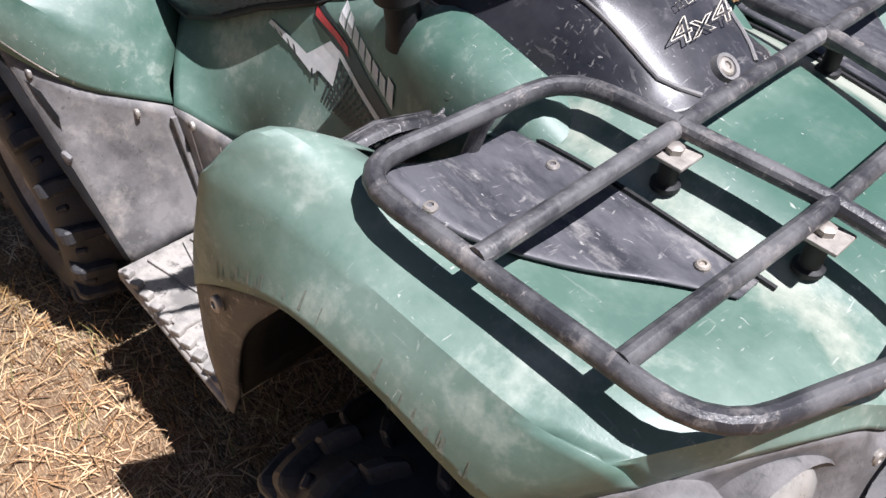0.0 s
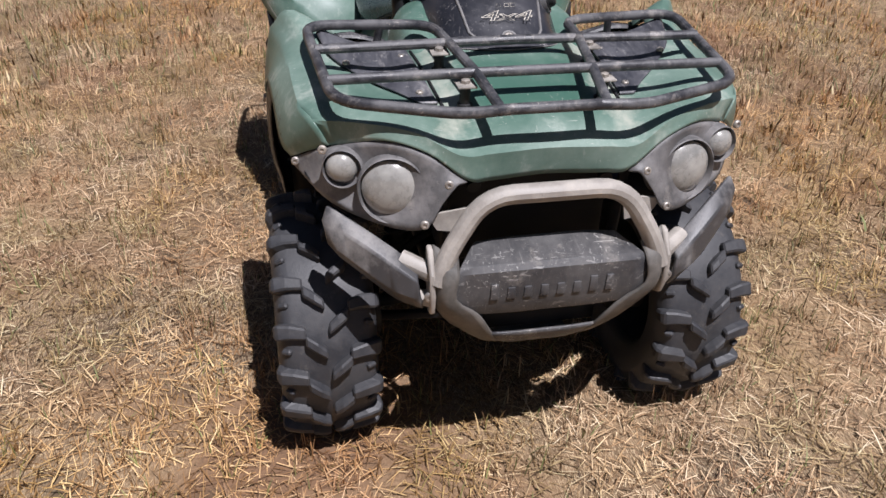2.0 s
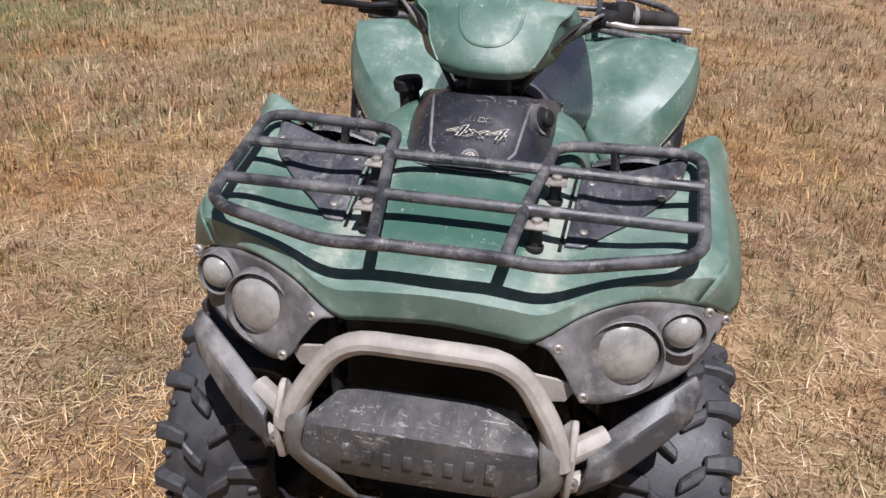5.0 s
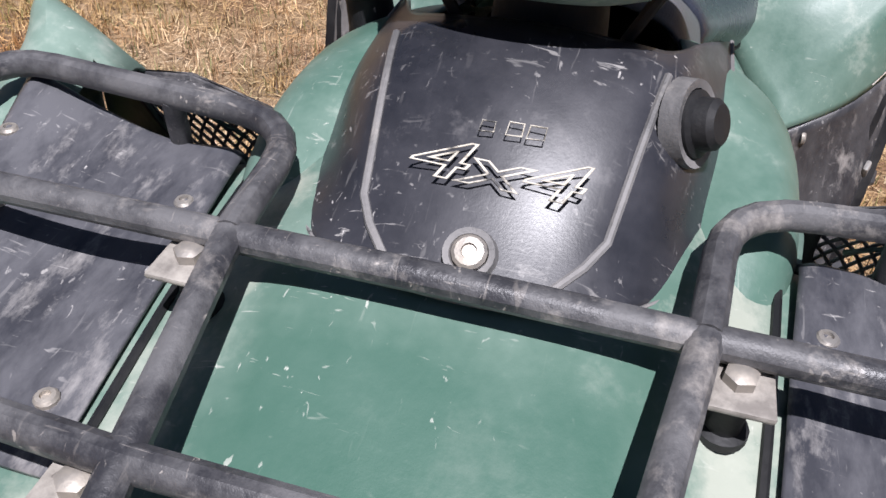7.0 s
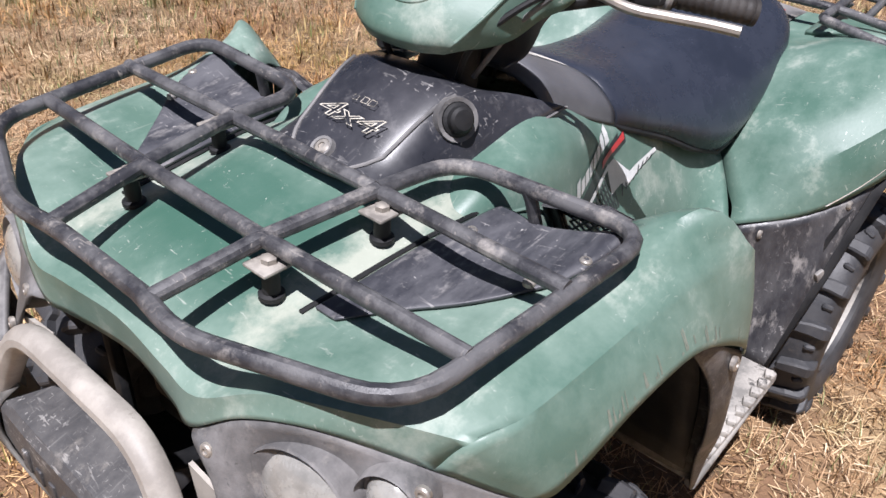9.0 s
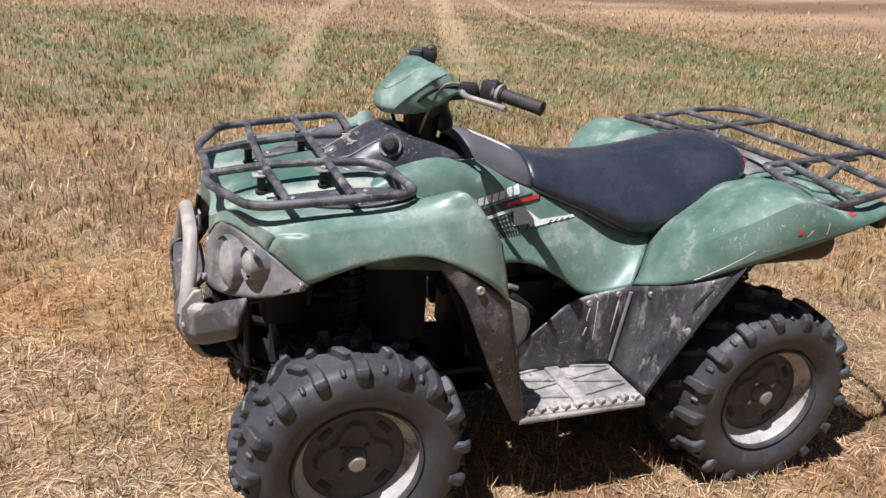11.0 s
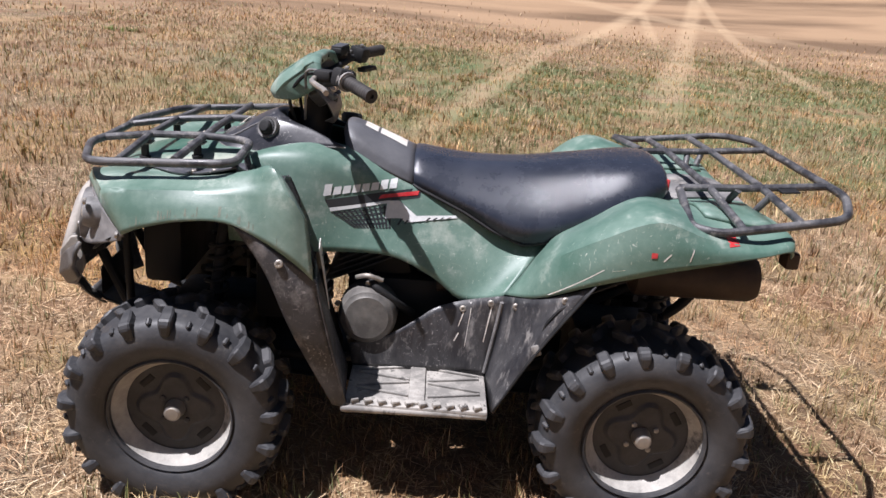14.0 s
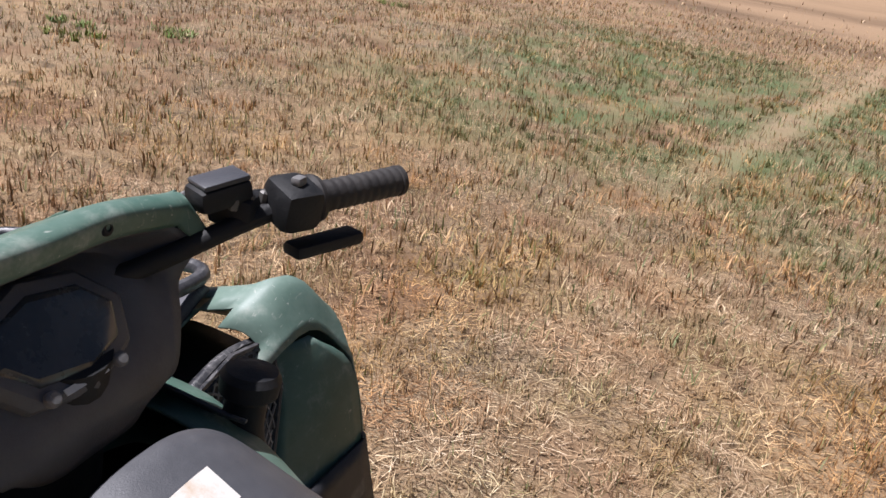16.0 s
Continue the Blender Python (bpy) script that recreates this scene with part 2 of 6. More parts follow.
# ---- mesh tools ----
def part(name, bm, mat, parent=None, label="", smooth=True, solid=0.0, bevel=0.0):
    """Links a bmesh, or (verts, faces), as one mesh object under a thing or a part."""
    me = bpy.data.meshes.new(name)
    if isinstance(bm, tuple):
        me.from_pydata([tuple(v) for v in bm[0]], [], [tuple(f) for f in bm[1]])
    else:
        bm.to_mesh(me)
        bm.free()
    if solid:
        # skins grow inwards from the outer face
        away = sum((q.center - Vector((q.center.x, 0, 0.45))).dot(q.normal) * q.area for q in me.polygons)
        if away < 0:
            me.flip_normals()
    me.materials.append(mat)
    if smooth:
        me.polygons.foreach_set("use_smooth", [True] * len(me.polygons))
        me.set_sharp_from_angle(angle=radians(30))
    ob = new(name, me)
    if parent:
        ob.parent = parent
    if solid:
        mod = ob.modifiers.new("thickness", "SOLIDIFY")
        mod.thickness, mod.offset = solid, -1
    if bevel:
        mod = ob.modifiers.new("edges", "BEVEL")
        mod.width, mod.segments, mod.limit_method, mod.angle_limit = bevel, 2, "ANGLE", radians(40)
    return tagged(ob, label) if label else ob


def glide(p, k):
    """A smooth curve through the rows of p, k steps from each to the next."""
    p = np.asarray(p, float)
    if k <= 1:
        return p
    e = np.concatenate([[2 * p[0] - p[1]], p, [2 * p[-1] - p[-2]]])
    out = []
    for i in range(1, len(e) - 2):
        for s in np.arange(k) / k:
            a, b, c, d = e[i - 1], e[i], e[i + 1], e[i + 2]
            out.append(0.5 * (2 * b + (c - a) * s + (2 * a - 5 * b + 4 * c - d) * s**2 + (3 * b - a - 3 * c + d) * s**3))
    out.append(p[-1])
    return np.array(out)


def loft(rows, ku=5, kv=5, closed=False):
    g = glide(np.array(rows, float), ku)
    g = np.swapaxes(glide(np.swapaxes(g, 0, 1), kv), 0, 1)
    m, n = g.shape[:2]
    faces = [(i * n + j, i * n + (j + 1) % n, (i + 1) * n + (j + 1) % n, (i + 1) * n + j)
             for i in range(m - 1) for j in range(n if closed else n - 1)]
    return g.reshape(-1, 3), faces


def both(half):
    """Rows given from the middle to +y, made whole."""
    return [[(x, -y, z) for x, y, z in reversed(r[1:])] + list(r) for r in half]


def flip(geo, s):
    """The geometry for side s: +1 as given, -1 mirrored in y."""
    v, f = geo
    return (v, f) if s > 0 else (np.asarray(v) * (1, -1, 1), [tuple(reversed(q)) for q in f])


def sides(pts, s):
    return [(x, s * y, z) for x, y, z in pts]


def joined(*geos):
    v, f, base = [], [], 0
    for a, b in geos:
        v += [tuple(p) for p in a]
        f += [tuple(i + base for i in q) for q in b]
        base += len(a)
    return v, f


def weld(geo):
    bm = bmesh.new()
    vs = [bm.verts.new(p) for p in geo[0]]
    for q in geo[1]:
        bm.faces.new([vs[i] for i in q])
    bmesh.ops.remove_doubles(bm, verts=bm.verts, dist=0.0004)
    bmesh.ops.recalc_face_normals(bm, faces=bm.faces)
    bm.verts.index_update()
    out = [q.co.copy() for q in bm.verts], [tuple(q.index for q in fc.verts) for fc in bm.faces]
    bm.free()
    return out


def rounded(pts, fillet, closed=False, k=6):
    """A polyline with its corners rounded."""
    p = [Vector(q) for q in pts]
    out = []
    n = len(p)
    for i in range(n):
        if not closed and i in (0, n - 1):
            out.append(p[i])
            continue
        a, b, c = p[i - 1], p[i], p[(i + 1) % n]
        r = min(fillet, (a - b).length * 0.45, (c - b).length * 0.45)
        u, w = b + (a - b).normalized() * r, b + (c - b).normalized() * r
        out += [u.lerp(b, s).lerp(b.lerp(w, s), s) for s in np.linspace(0, 1, k)]
    return out


def tube(pts, r, fillet=0.0, closed=False, sides_n=12, caps=True):
    path = rounded(pts, fillet, closed) if fillet else [Vector(q) for q in pts]
    n = len(path)
    v, f, prev = [], [], None
    for i, p in enumerate(path):
        d = (path[(i + 1) % n] - path[i - 1]) if closed or 0 < i < n - 1 else (path[1] - path[0] if i == 0 else path[-1] - path[-2])
        d.normalize()
        if prev is None:
            prev = d.orthogonal().normalized()
        prev = (prev - d * prev.dot(d)).normalized()
        side = d.cross(prev)
        for k in range(sides_n):
            a = 2 * math.pi * k / sides_n
            v.append(p + (prev * math.cos(a) + side * math.sin(a)) * r)
    for i in range(n if closed else n - 1):
        for k in range(sides_n):
            a, b = i * sides_n, (i + 1) % n * sides_n
            f.append((a + k, a + (k + 1) % sides_n, b + (k + 1) % sides_n, b + k))
    if caps and not closed:
        f += [tuple(reversed(range(sides_n))), tuple(range((n - 1) * sides_n, n * sides_n))]
    return v, f


def lathe(profile, centre, axis, n=32, closed=False):
    """profile: (distance along the axis, radius) from the centre."""
    axis = Vector(axis).normalized()
    u = axis.orthogonal().normalized()
    w = axis.cross(u)
    c = Vector(centre)
    v = [c + axis * h + (u * math.cos(2 * math.pi * k / n) + w * math.sin(2 * math.pi * k / n)) * r for h, r in profile for k in range(n)]
    m = len(profile)
    f = [(i * n + k, i * n + (k + 1) % n, (i + 1) % m * n + (k + 1) % n, (i + 1) % m * n + k) for i in range(m if closed else m - 1) for k in range(n)]
    if not closed:
        f += [tuple(reversed(range(n))), tuple(range((m - 1) * n, m * n))]
    return v, f


def block(size, at=(0, 0, 0), bevel=0.006, turn=(0, 0, 0), taper=1.0):
    bm = bmesh.new()
    bmesh.ops.create_cube(bm, size=1.0)
    for q in bm.verts:
        if q.co.z > 0:
            q.co.x *= taper
            q.co.y *= taper
    bmesh.ops.scale(bm, vec=size, verts=bm.verts)
    if bevel:
        bmesh.ops.bevel(bm, geom=bm.edges[:], offset=bevel, segments=2, affect="EDGES", profile=0.5)
    bmesh.ops.transform(bm, matrix=pose(*at, *turn), verts=bm.verts)
    bm.verts.ensure_lookup_table()
    geo = [q.co.copy() for q in bm.verts], [tuple(q.index for q in fc.verts) for fc in bm.faces]
    bm.free()
    return geo


def plate(outline, thick, way):
    """A flat or bent plate: the outline pushed along way."""
    n = len(outline)
    w = Vector(way) * thick
    v = [Vector(p) for p in outline] + [Vector(p) + w for p in outline]
    f = [tuple(reversed(range(n))), tuple(range(n, 2 * n))] + [(i, (i + 1) % n, n + (i + 1) % n, n + i) for i in range(n)]
    return v, f


def tree_of(geo):
    return BVHTree.FromPolygons([tuple(p) for p in geo[0]], [tuple(q) for q in geo[1]])


def drape(tree, corners, way, off, nu=6, nv=6, back=0.5):
    """A patch between four corners, cast along way onto a surface and lifted off it."""
    a, b, c, d = (Vector(q) for q in corners)
    way = Vector(way).normalized()
    v = []
    for i in range(nu + 1):
        for j in range(nv + 1):
            s, t = i / nu, j / nv
            p = a.lerp(b, s).lerp(d.lerp(c, s), t)
            hit = tree.ray_cast(p - way * back, way)[0]
            v.append((hit if hit else p) - way * off)
    f = [(i * (nv + 1) + j, (i + 1) * (nv + 1) + j, (i + 1) * (nv + 1) + j + 1, i * (nv + 1) + j + 1) for i in range(nu) for j in range(nv)]
    return v, f


def screw(at, way, r=0.011, parent=None, mat=None, label=""):
    w = Vector(way).normalized()
    geo = lathe([(-0.004, r), (0.001, r), (0.003, r * 0.8), (0.0035, r * 0.45), (0.001, r * 0.4), (0.001, 0.001)], at, w, 12)
    return part("screw", geo, mat or STEEL, parent, label)


# ---- the quad bike ----
# x runs from nose (-) to tail (+), y from its left side (-) to its right (+)
quad = tagged(new("quad_bike"), "faded green and black four-wheeled quad bike, dusty, parked on dry stubble", "quad bike")
AXLE_F, AXLE_R, HUB_Z, RADIUS = -0.636, 0.638, 0.300, 0.284


# front bodywork: bonnet and both fenders in one skin
FRONT_EDGE = [(-0.922, 0, 0.792), (-0.936, 0.11, 0.793), (-0.948, 0.165, 0.802), (-0.932, 0.24, 0.856), (-0.900, 0.32, 0.874),
              (-0.835, 0.42, 0.842), (-0.755, 0.495, 0.785)]
hood_half = [
    FRONT_EDGE,
    [(-0.930, 0.000, 0.852), (-0.940, 0.110, 0.852), (-0.944, 0.180, 0.854), (-0.915, 0.260, 0.892), (-0.872, 0.357, 0.900), (-0.816, 0.450, 0.888), (-0.735, 0.510, 0.798)],
    [(-0.860, 0.000, 0.892), (-0.860, 0.110, 0.890), (-0.855, 0.180, 0.885), (-0.840, 0.290, 0.902), (-0.800, 0.387, 0.910), (-0.757, 0.471, 0.897), (-0.690, 0.518, 0.818)],
    [(-0.740, 0.000, 0.924), (-0.740, 0.110, 0.921), (-0.740, 0.188, 0.900), (-0.720, 0.300, 0.900), (-0.690, 0.407, 0.920), (-0.650, 0.480, 0.906), (-0.600, 0.524, 0.842)],
    [(-0.600, 0.000, 0.951), (-0.600, 0.110, 0.945), (-0.600, 0.196, 0.914), (-0.580, 0.300, 0.903), (-0.560, 0.417, 0.932), (-0.530, 0.485, 0.914), (-0.490, 0.532, 0.850)],
    [(-0.480, 0.000, 0.966), (-0.480, 0.120, 0.954), (-0.480, 0.208, 0.912), (-0.470, 0.310, 0.905), (-0.445, 0.435, 0.962), (-0.422, 0.497, 0.926), (-0.400, 0.539, 0.815)],
    [(-0.400, 0.000, 0.965), (-0.400, 0.130, 0.945), (-0.400, 0.220, 0.895), (-0.400, 0.320, 0.895), (-0.384, 0.462, 0.982), (-0.342, 0.518, 0.930), (-0.320, 0.544, 0.765)],
    [(-0.370, 0.000, 0.940), (-0.370, 0.130, 0.915), (-0.375, 0.220, 0.850), (-0.360, 0.330, 0.870), (-0.335, 0.457, 0.917), (-0.290, 0.512, 0.860), (-0.268, 0.534, 0.715)],
]
# the top and the two side walls meet in a crisp fold
side_wall = loft([[r[5], tuple(0.5 * (a + b) + c for a, b, c in zip(r[5], r[6], (0, 0.004, 0.0))), r[6]] for r in hood_half], 5, 4)
hood_top = both([r[:6] for r in hood_half])
hood_geo = weld(joined(loft(hood_top[:2], 5, 5), loft(hood_top[1:], 5, 5), side_wall, flip(side_wall, -1)))
hood_tree = tree_of(hood_geo)
DOWN = (0, 0, -1)


def on_hood(x, y, off=0.0):
    hit = hood_tree.ray_cast(Vector((x, y, 2)), Vector(DOWN))[0]
    return Vector((x, y, (hit.z if hit else 0.9) + off))


# the skin is open over the two vent pockets
def over_pocket(face):
    x, y = (sum(hood_geo[0][i][k] for i in face) / len(face) for k in (0, 1))
    return -0.484 < x < -0.372 and 0.232 < abs(y) < (0.398 if x < -0.43 else 0.368)


hood_faces = [q for q in hood_geo[1] if not over_pocket(q)]
front_body = part("front_fender", (hood_geo[0], hood_faces), HOOD, quad, "faded green bonnet and front fenders with pale scuffs", solid=0.004)

for s in (1, -1):
    # black vent panels beside the bonnet's middle, rising to a lip before the wire mesh
    rows = []
    for x, y0, y1, lift in ((-0.790, 0.195, 0.230, 0.006), (-0.735, 0.200, 0.268, 0.008), (-0.660, 0.206, 0.332, 0.010), (-0.580, 0.212, 0.392, 0.013), (-0.500, 0.220, 0.414, 0.020), (-0.484, 0.221, 0.416, 0.018), (-0.480, 0.221, 0.416, 0.004)):
        rows.append([tuple(on_hood(x, s * (y0 + (y1 - y0) * q), lift if 0 < q < 1 else 0.005 + 0.5 * (lift - 0.006))) for q in (0, 0.08, 0.35, 0.65, 0.92, 1)])
    panel = part("vent_panel", loft(rows, 4, 3), VENT, quad, "scuffed black plastic vent panel", solid=0.005)
    part("panel_gap", tube([on_hood(-0.805 + 0.031 * k, s * (0.187 + 0.0021 * k), 0.002) for k in range(11)], 0.0035, sides_n=6), GUT, front_body, "dark gap along the vent panel")
    for x, y in ((-0.745, 0.225), (-0.610, 0.362), (-0.545, 0.395), (-0.56, 0.235)):
        screw(on_hood(x, s * y, 0.014 if x > -0.7 else 0.009), (0, 0, 1), 0.008, panel)
    # mesh grille on the fender's back wall, towards the rider
    rows = [[(-0.388, 0.246, 0.898), (-0.388, 0.33, 0.922), (-0.383, 0.414, 0.910)], [(-0.362, 0.250, 0.845), (-0.359, 0.33, 0.845), (-0.354, 0.408, 0.845)],
            [(-0.336, 0.275, 0.740), (-0.334, 0.315, 0.732), (-0.332, 0.355, 0.735)]]
    grille_geo = loft([[(x - 0.006, y, z) for x, y, z in r] for r in rows], 6, 6)
    back = part("rear_grille", flip(loft([[(-0.402, 0.236, 0.894), (-0.402, 0.33, 0.916), (-0.397, 0.424, 0.906)], [(-0.392, 0.236, 0.899), (-0.392, 0.33, 0.923), (-0.386, 0.428, 0.912)], [(-0.374, 0.236, 0.890), (-0.374, 0.33, 0.912), (-0.368, 0.424, 0.900)]], 4, 6), s), BLACK, quad, "moulded upper edge of the fender grille")
    g = grille_geo[0].reshape(13, 13, 3) + (0.012, 0, 0.003)

    def on_grille(u, v):
        a, b = min(int(v * 12), 11), min(int(u * 12), 11)
        p = g[a, b] * (1 - (u * 12 - b)) + g[a, b + 1] * (u * 12 - b)
        q = g[a + 1, b] * (1 - (u * 12 - b)) + g[a + 1, b + 1] * (u * 12 - b)
        w = p * (1 - (v * 12 - a)) + q * (v * 12 - a)
        return (w[0], s * w[1], w[2])

    wires = []
    for k in range(-8, 18):
        for d in (-1, 1):
            pts = [on_grille(u, q) for q in np.linspace(0.04, 0.96, 14) if 0.06 <= (u := 0.1 * k + d * (q - 0.5) * 0.9 + (0.1 if d < 0 else 0)) <= 0.94]
            if len(pts) > 1:
                wires.append(tube(pts, 0.0020, sides_n=5, caps=False))
    part("mesh_backing", loft([[on_grille(u, v) for u in (0.0, 0.25, 0.5, 0.75, 1.0)] for v in (0.0, 0.1, 0.2, 0.3)], 2, 2), GUT, back, "solid black upper part of the grille")
    part("mesh_frame", tube([on_grille(u, v) for u, v in ((0.03, 0.03), (0.5, 0.03), (0.97, 0.03), (0.97, 0.5), (0.97, 0.97), (0.5, 0.97), (0.03, 0.97), (0.03, 0.5))], 0.005, closed=True, sides_n=8), BLACK, back, "black moulded grille frame")
    part("wire_mesh", joined(*wires), DUSTY, back, "grey diamond wire mesh")

# black walls round the grille, closing the fender towards the rider
for s in (1, -1):
    part("inner_guard", flip(loft([
        [(-0.338, 0.455, 0.908), (-0.350, 0.430, 0.905), (-0.378, 0.408, 0.908)],
        [(-0.293, 0.508, 0.850), (-0.315, 0.450, 0.835), (-0.352, 0.394, 0.835)],
        [(-0.272, 0.528, 0.712), (-0.290, 0.450, 0.715), (-0.330, 0.358, 0.752)],
        [(-0.262, 0.526, 0.660), (-0.275, 0.430, 0.660), (-0.300, 0.330, 0.670)]], 4, 4), s), FADED, quad, "green back wall of the front fender", solid=0.004)
    part("inner_guard", flip(loft([
        [(-0.390, 0.256, 0.900), (-0.388, 0.240, 0.902), (-0.386, 0.225, 0.905)],
        [(-0.360, 0.266, 0.835), (-0.358, 0.250, 0.835), (-0.356, 0.232, 0.835)],
        [(-0.334, 0.290, 0.755), (-0.332, 0.268, 0.750), (-0.330, 0.245, 0.745)],
        [(-0.300, 0.335, 0.670), (-0.300, 0.295, 0.670), (-0.300, 0.250, 0.670)]], 4, 3), s), BLACK, quad, "black wall beside the fender grille", solid=0.004)

# headlights in their black surrounds
for s in (1, -1):
    top = FRONT_EDGE[2:]
    mid = [(-0.958, 0.185, 0.800), (-0.945, 0.245, 0.790), (-0.895, 0.315, 0.793), (-0.855, 0.410, 0.790), (-0.760, 0.492, 0.778)]
    low = [(-0.960, 0.215, 0.762), (-0.966, 0.252, 0.712), (-0.930, 0.325, 0.705), (-0.862, 0.425, 0.730), (-0.762, 0.490, 0.768)]
    surround = part("headlight_surround", flip(loft([[(x + 0.002, y, z - 0.004) for x, y, z in top], mid, low], 6, 6), s), DUSTY, quad,
                    "scuffed grey-black headlight surround", solid=0.006)
    out = Vector((-1, s * 0.22, 0.12)).normalized()
    for c, r, nm in (((-0.918, s * 0.312, 0.779), 0.058, "headlight"), ((-0.875, s * 0.402, 0.811), 0.033, "side_light")):
        lens = part(nm, lathe([(-0.05, r * 0.9), (-0.012, r), (-0.004, r * 0.97), (0.004, r * 0.84), (0.011, r * 0.58), (0.0145, r * 0.25), (0.015, 0.001)], c, out, 32),
                    LENS, quad, "round fogged headlight lens")
        part("bezel", lathe([(-0.034, r * 1.02), (-0.026, r * 1.04), (0.002, r * 1.12), (0.008, r * 1.15), (0.006, r * 1.19), (-0.012, r * 1.24), (-0.05, r * 1.24), (-0.05, r * 1.02)], (c[0], c[1] - s * 0.08 * r, c[2] - 0.06 * r), out, 36, True), DUSTY, lens, "dusty flared lamp socket")
    for q in ((-0.868, 0.436, 0.848), (-0.954, 0.203, 0.798), (-0.969, 0.252, 0.722), (-0.772, 0.487, 0.782)):
        screw((q[0], s * q[1], q[2]), (-1, s * 0.2, 0.15), 0.009, surround)

# front rack
TUBE, BARS = 0.0112, 0.0105
rack = part("front_rack", tube(rounded([(-0.940, -0.09, 0.941), (-0.952, -0.178, 0.941), (-0.870, -0.410, 0.946), (-0.484, -0.442, 0.975), (-0.504, -0.158, 0.973),
            (-0.643, -0.146, 0.976)], 0.060), TUBE), RACK, quad, "worn black tubular front luggage rack")
part("rack_loop", tube(rounded([(-0.940, -0.09, 0.941), (-0.940, 0.09, 0.941), (-0.952, 0.178, 0.941), (-0.870, 0.410, 0.946), (-0.484, 0.442, 0.975), (-0.504, 0.158, 0.973),
            (-0.643, 0.146, 0.976)], 0.060), TUBE), RACK, rack)
part("crossbar", tube([(-0.640, -0.428, 0.970), (-0.643, 0, 0.976), (-0.640, 0.428, 0.970)], BARS), RACK, rack)
part("crossbar", tube([(-0.785, -0.414, 0.956), (-0.802, -0.12, 0.964), (-0.802, 0.12, 0.964), (-0.785, 0.414, 0.956)], BARS), RACK, rack)
for s in (1, -1):
    part("rack_rail", tube([(-0.643, s * 0.146, 0.976), (-0.802, s * 0.122, 0.964), (-0.940, s * 0.105, 0.941)], BARS), RACK, rack)
    for x, y in ((-0.656, 0.168), (-0.812, 0.145)):
        z = on_hood(x, s * y).z
        br = part("bracket", block((0.046, 0.040, 0.005), (x, s * y, 0.960 if x > -0.7 else 0.945), 0.002), CRUST, rack, "bare dust-crusted steel bracket")
        part("bolt", lathe([(0, 0.010), (0.007, 0.010), (0.009, 0.006), (0.0095, 0.001)], (x, s * y, 0.962 if x > -0.7 else 0.947), (0, 0, 1), 6), STEEL, br)
        part("spacer", lathe([(0, 0.016), (0.006, 0.016), (0.008, 0.011), ((0.960 if x > -0.7 else 0.945) - z - 0.004, 0.011)], (x, s * y, z + 0.001), (0, 0, 1), 16), GUT, br)
    part("rack_foot", tube([(-0.498, s * 0.272, 0.972), (-0.492, s * 0.276, 0.955), (-0.478, s * 0.284, 0.900)], 0.009), RACK, rack)

# black cowl in front of the steering column
cowl_half = [
    [(-0.630, 0, 0.949), (-0.626, 0.055, 0.950), (-0.610, 0.096, 0.948), (-0.580, 0.124, 0.942), (-0.538, 0.148, 0.932)],
    [(-0.585, 0, 0.976), (-0.579, 0.062, 0.973), (-0.560, 0.100, 0.966), (-0.520, 0.130, 0.956), (-0.470, 0.156, 0.936)],
    [(-0.515, 0, 1.022), (-0.511, 0.068, 1.016), (-0.497, 0.104, 1.006), (-0.455, 0.134, 0.990), (-0.395, 0.162, 0.955)],
    [(-0.458, 0, 1.047), (-0.457, 0.072, 1.041), (-0.446, 0.102, 1.031), (-0.402, 0.124, 1.016), (-0.330, 0.160, 0.970)],
    [(-0.425, 0, 1.048), (-0.420, 0.072, 1.041), (-0.400, 0.102, 1.030), (-0.335, 0.128, 1.012), (-0.240, 0.158, 0.975)],
]
cowl_geo = loft(both(cowl_half), 6, 5)
cowl_tree = tree_of(cowl_geo)
cowl = part("cowl", cowl_geo, COWL, quad, "scratched black plastic cowl with a dusty crease", solid=0.004)
for s in (1, -1):
    crease = []
    for q in np.linspace(0, 1, 9):
        p = Vector((-0.612 + 0.165 * q, s * (0.055 + 0.022 * min(q * 5, 1) + 0.024 * q), 0.96))
        hit = cowl_tree.ray_cast(p + Vector((0, 0, 0.4)), Vector(DOWN))[0]
        crease.append((hit or p) + Vector((0, 0, 0.001)))
    part("crease", tube(crease, 0.0032, sides_n=8), DUSTY, cowl, "pale worn crease")
part("skirt_edge", tube([Vector(p) for p in glide(both(cowl_half)[0], 5)], 0.0015, sides_n=6), DUSTY, cowl, "pale worn lower edge")
for s in (1, -1):
    part("skirt_edge", tube([Vector(p) for p in glide([(r[-1][0], s * r[-1][1], r[-1][2]) for r in cowl_half], 5)], 0.0022, sides_n=6), DUSTY, cowl, "pale worn lower edge")
screw((-0.604, 0, 0.969), (-0.58, 0, 0.8), 0.012, cowl, label="recessed cross-head cowl screw")
part("screw_cup", lathe([(0, 0.012), (0.004, 0.013), (0.005, 0.017), (-0.004, 0.019)], (-0.604, 0, 0.967), (-0.58, 0, 0.8), 20, True), DUSTY, cowl)
knob = part("fuel_knob", lathe([(-0.01, 0.024), (0.005, 0.024), (0.007, 0.019), (0.017, 0.018), (0.021, 0.014), (0.022, 0.001)], (-0.468, -0.124, 1.010), (-0.35, -0.85, 0.35), 24), GUT, quad, "round black knob on the cowl's side")
part("knob_ring", lathe([(-0.010, 0.024), (0.003, 0.025), (0.004, 0.031), (-0.010, 0.033)], (-0.468, -0.124, 1.010), (-0.35, -0.85, 0.35), 24, True), DUSTY, knob, "dusty ring round the knob")
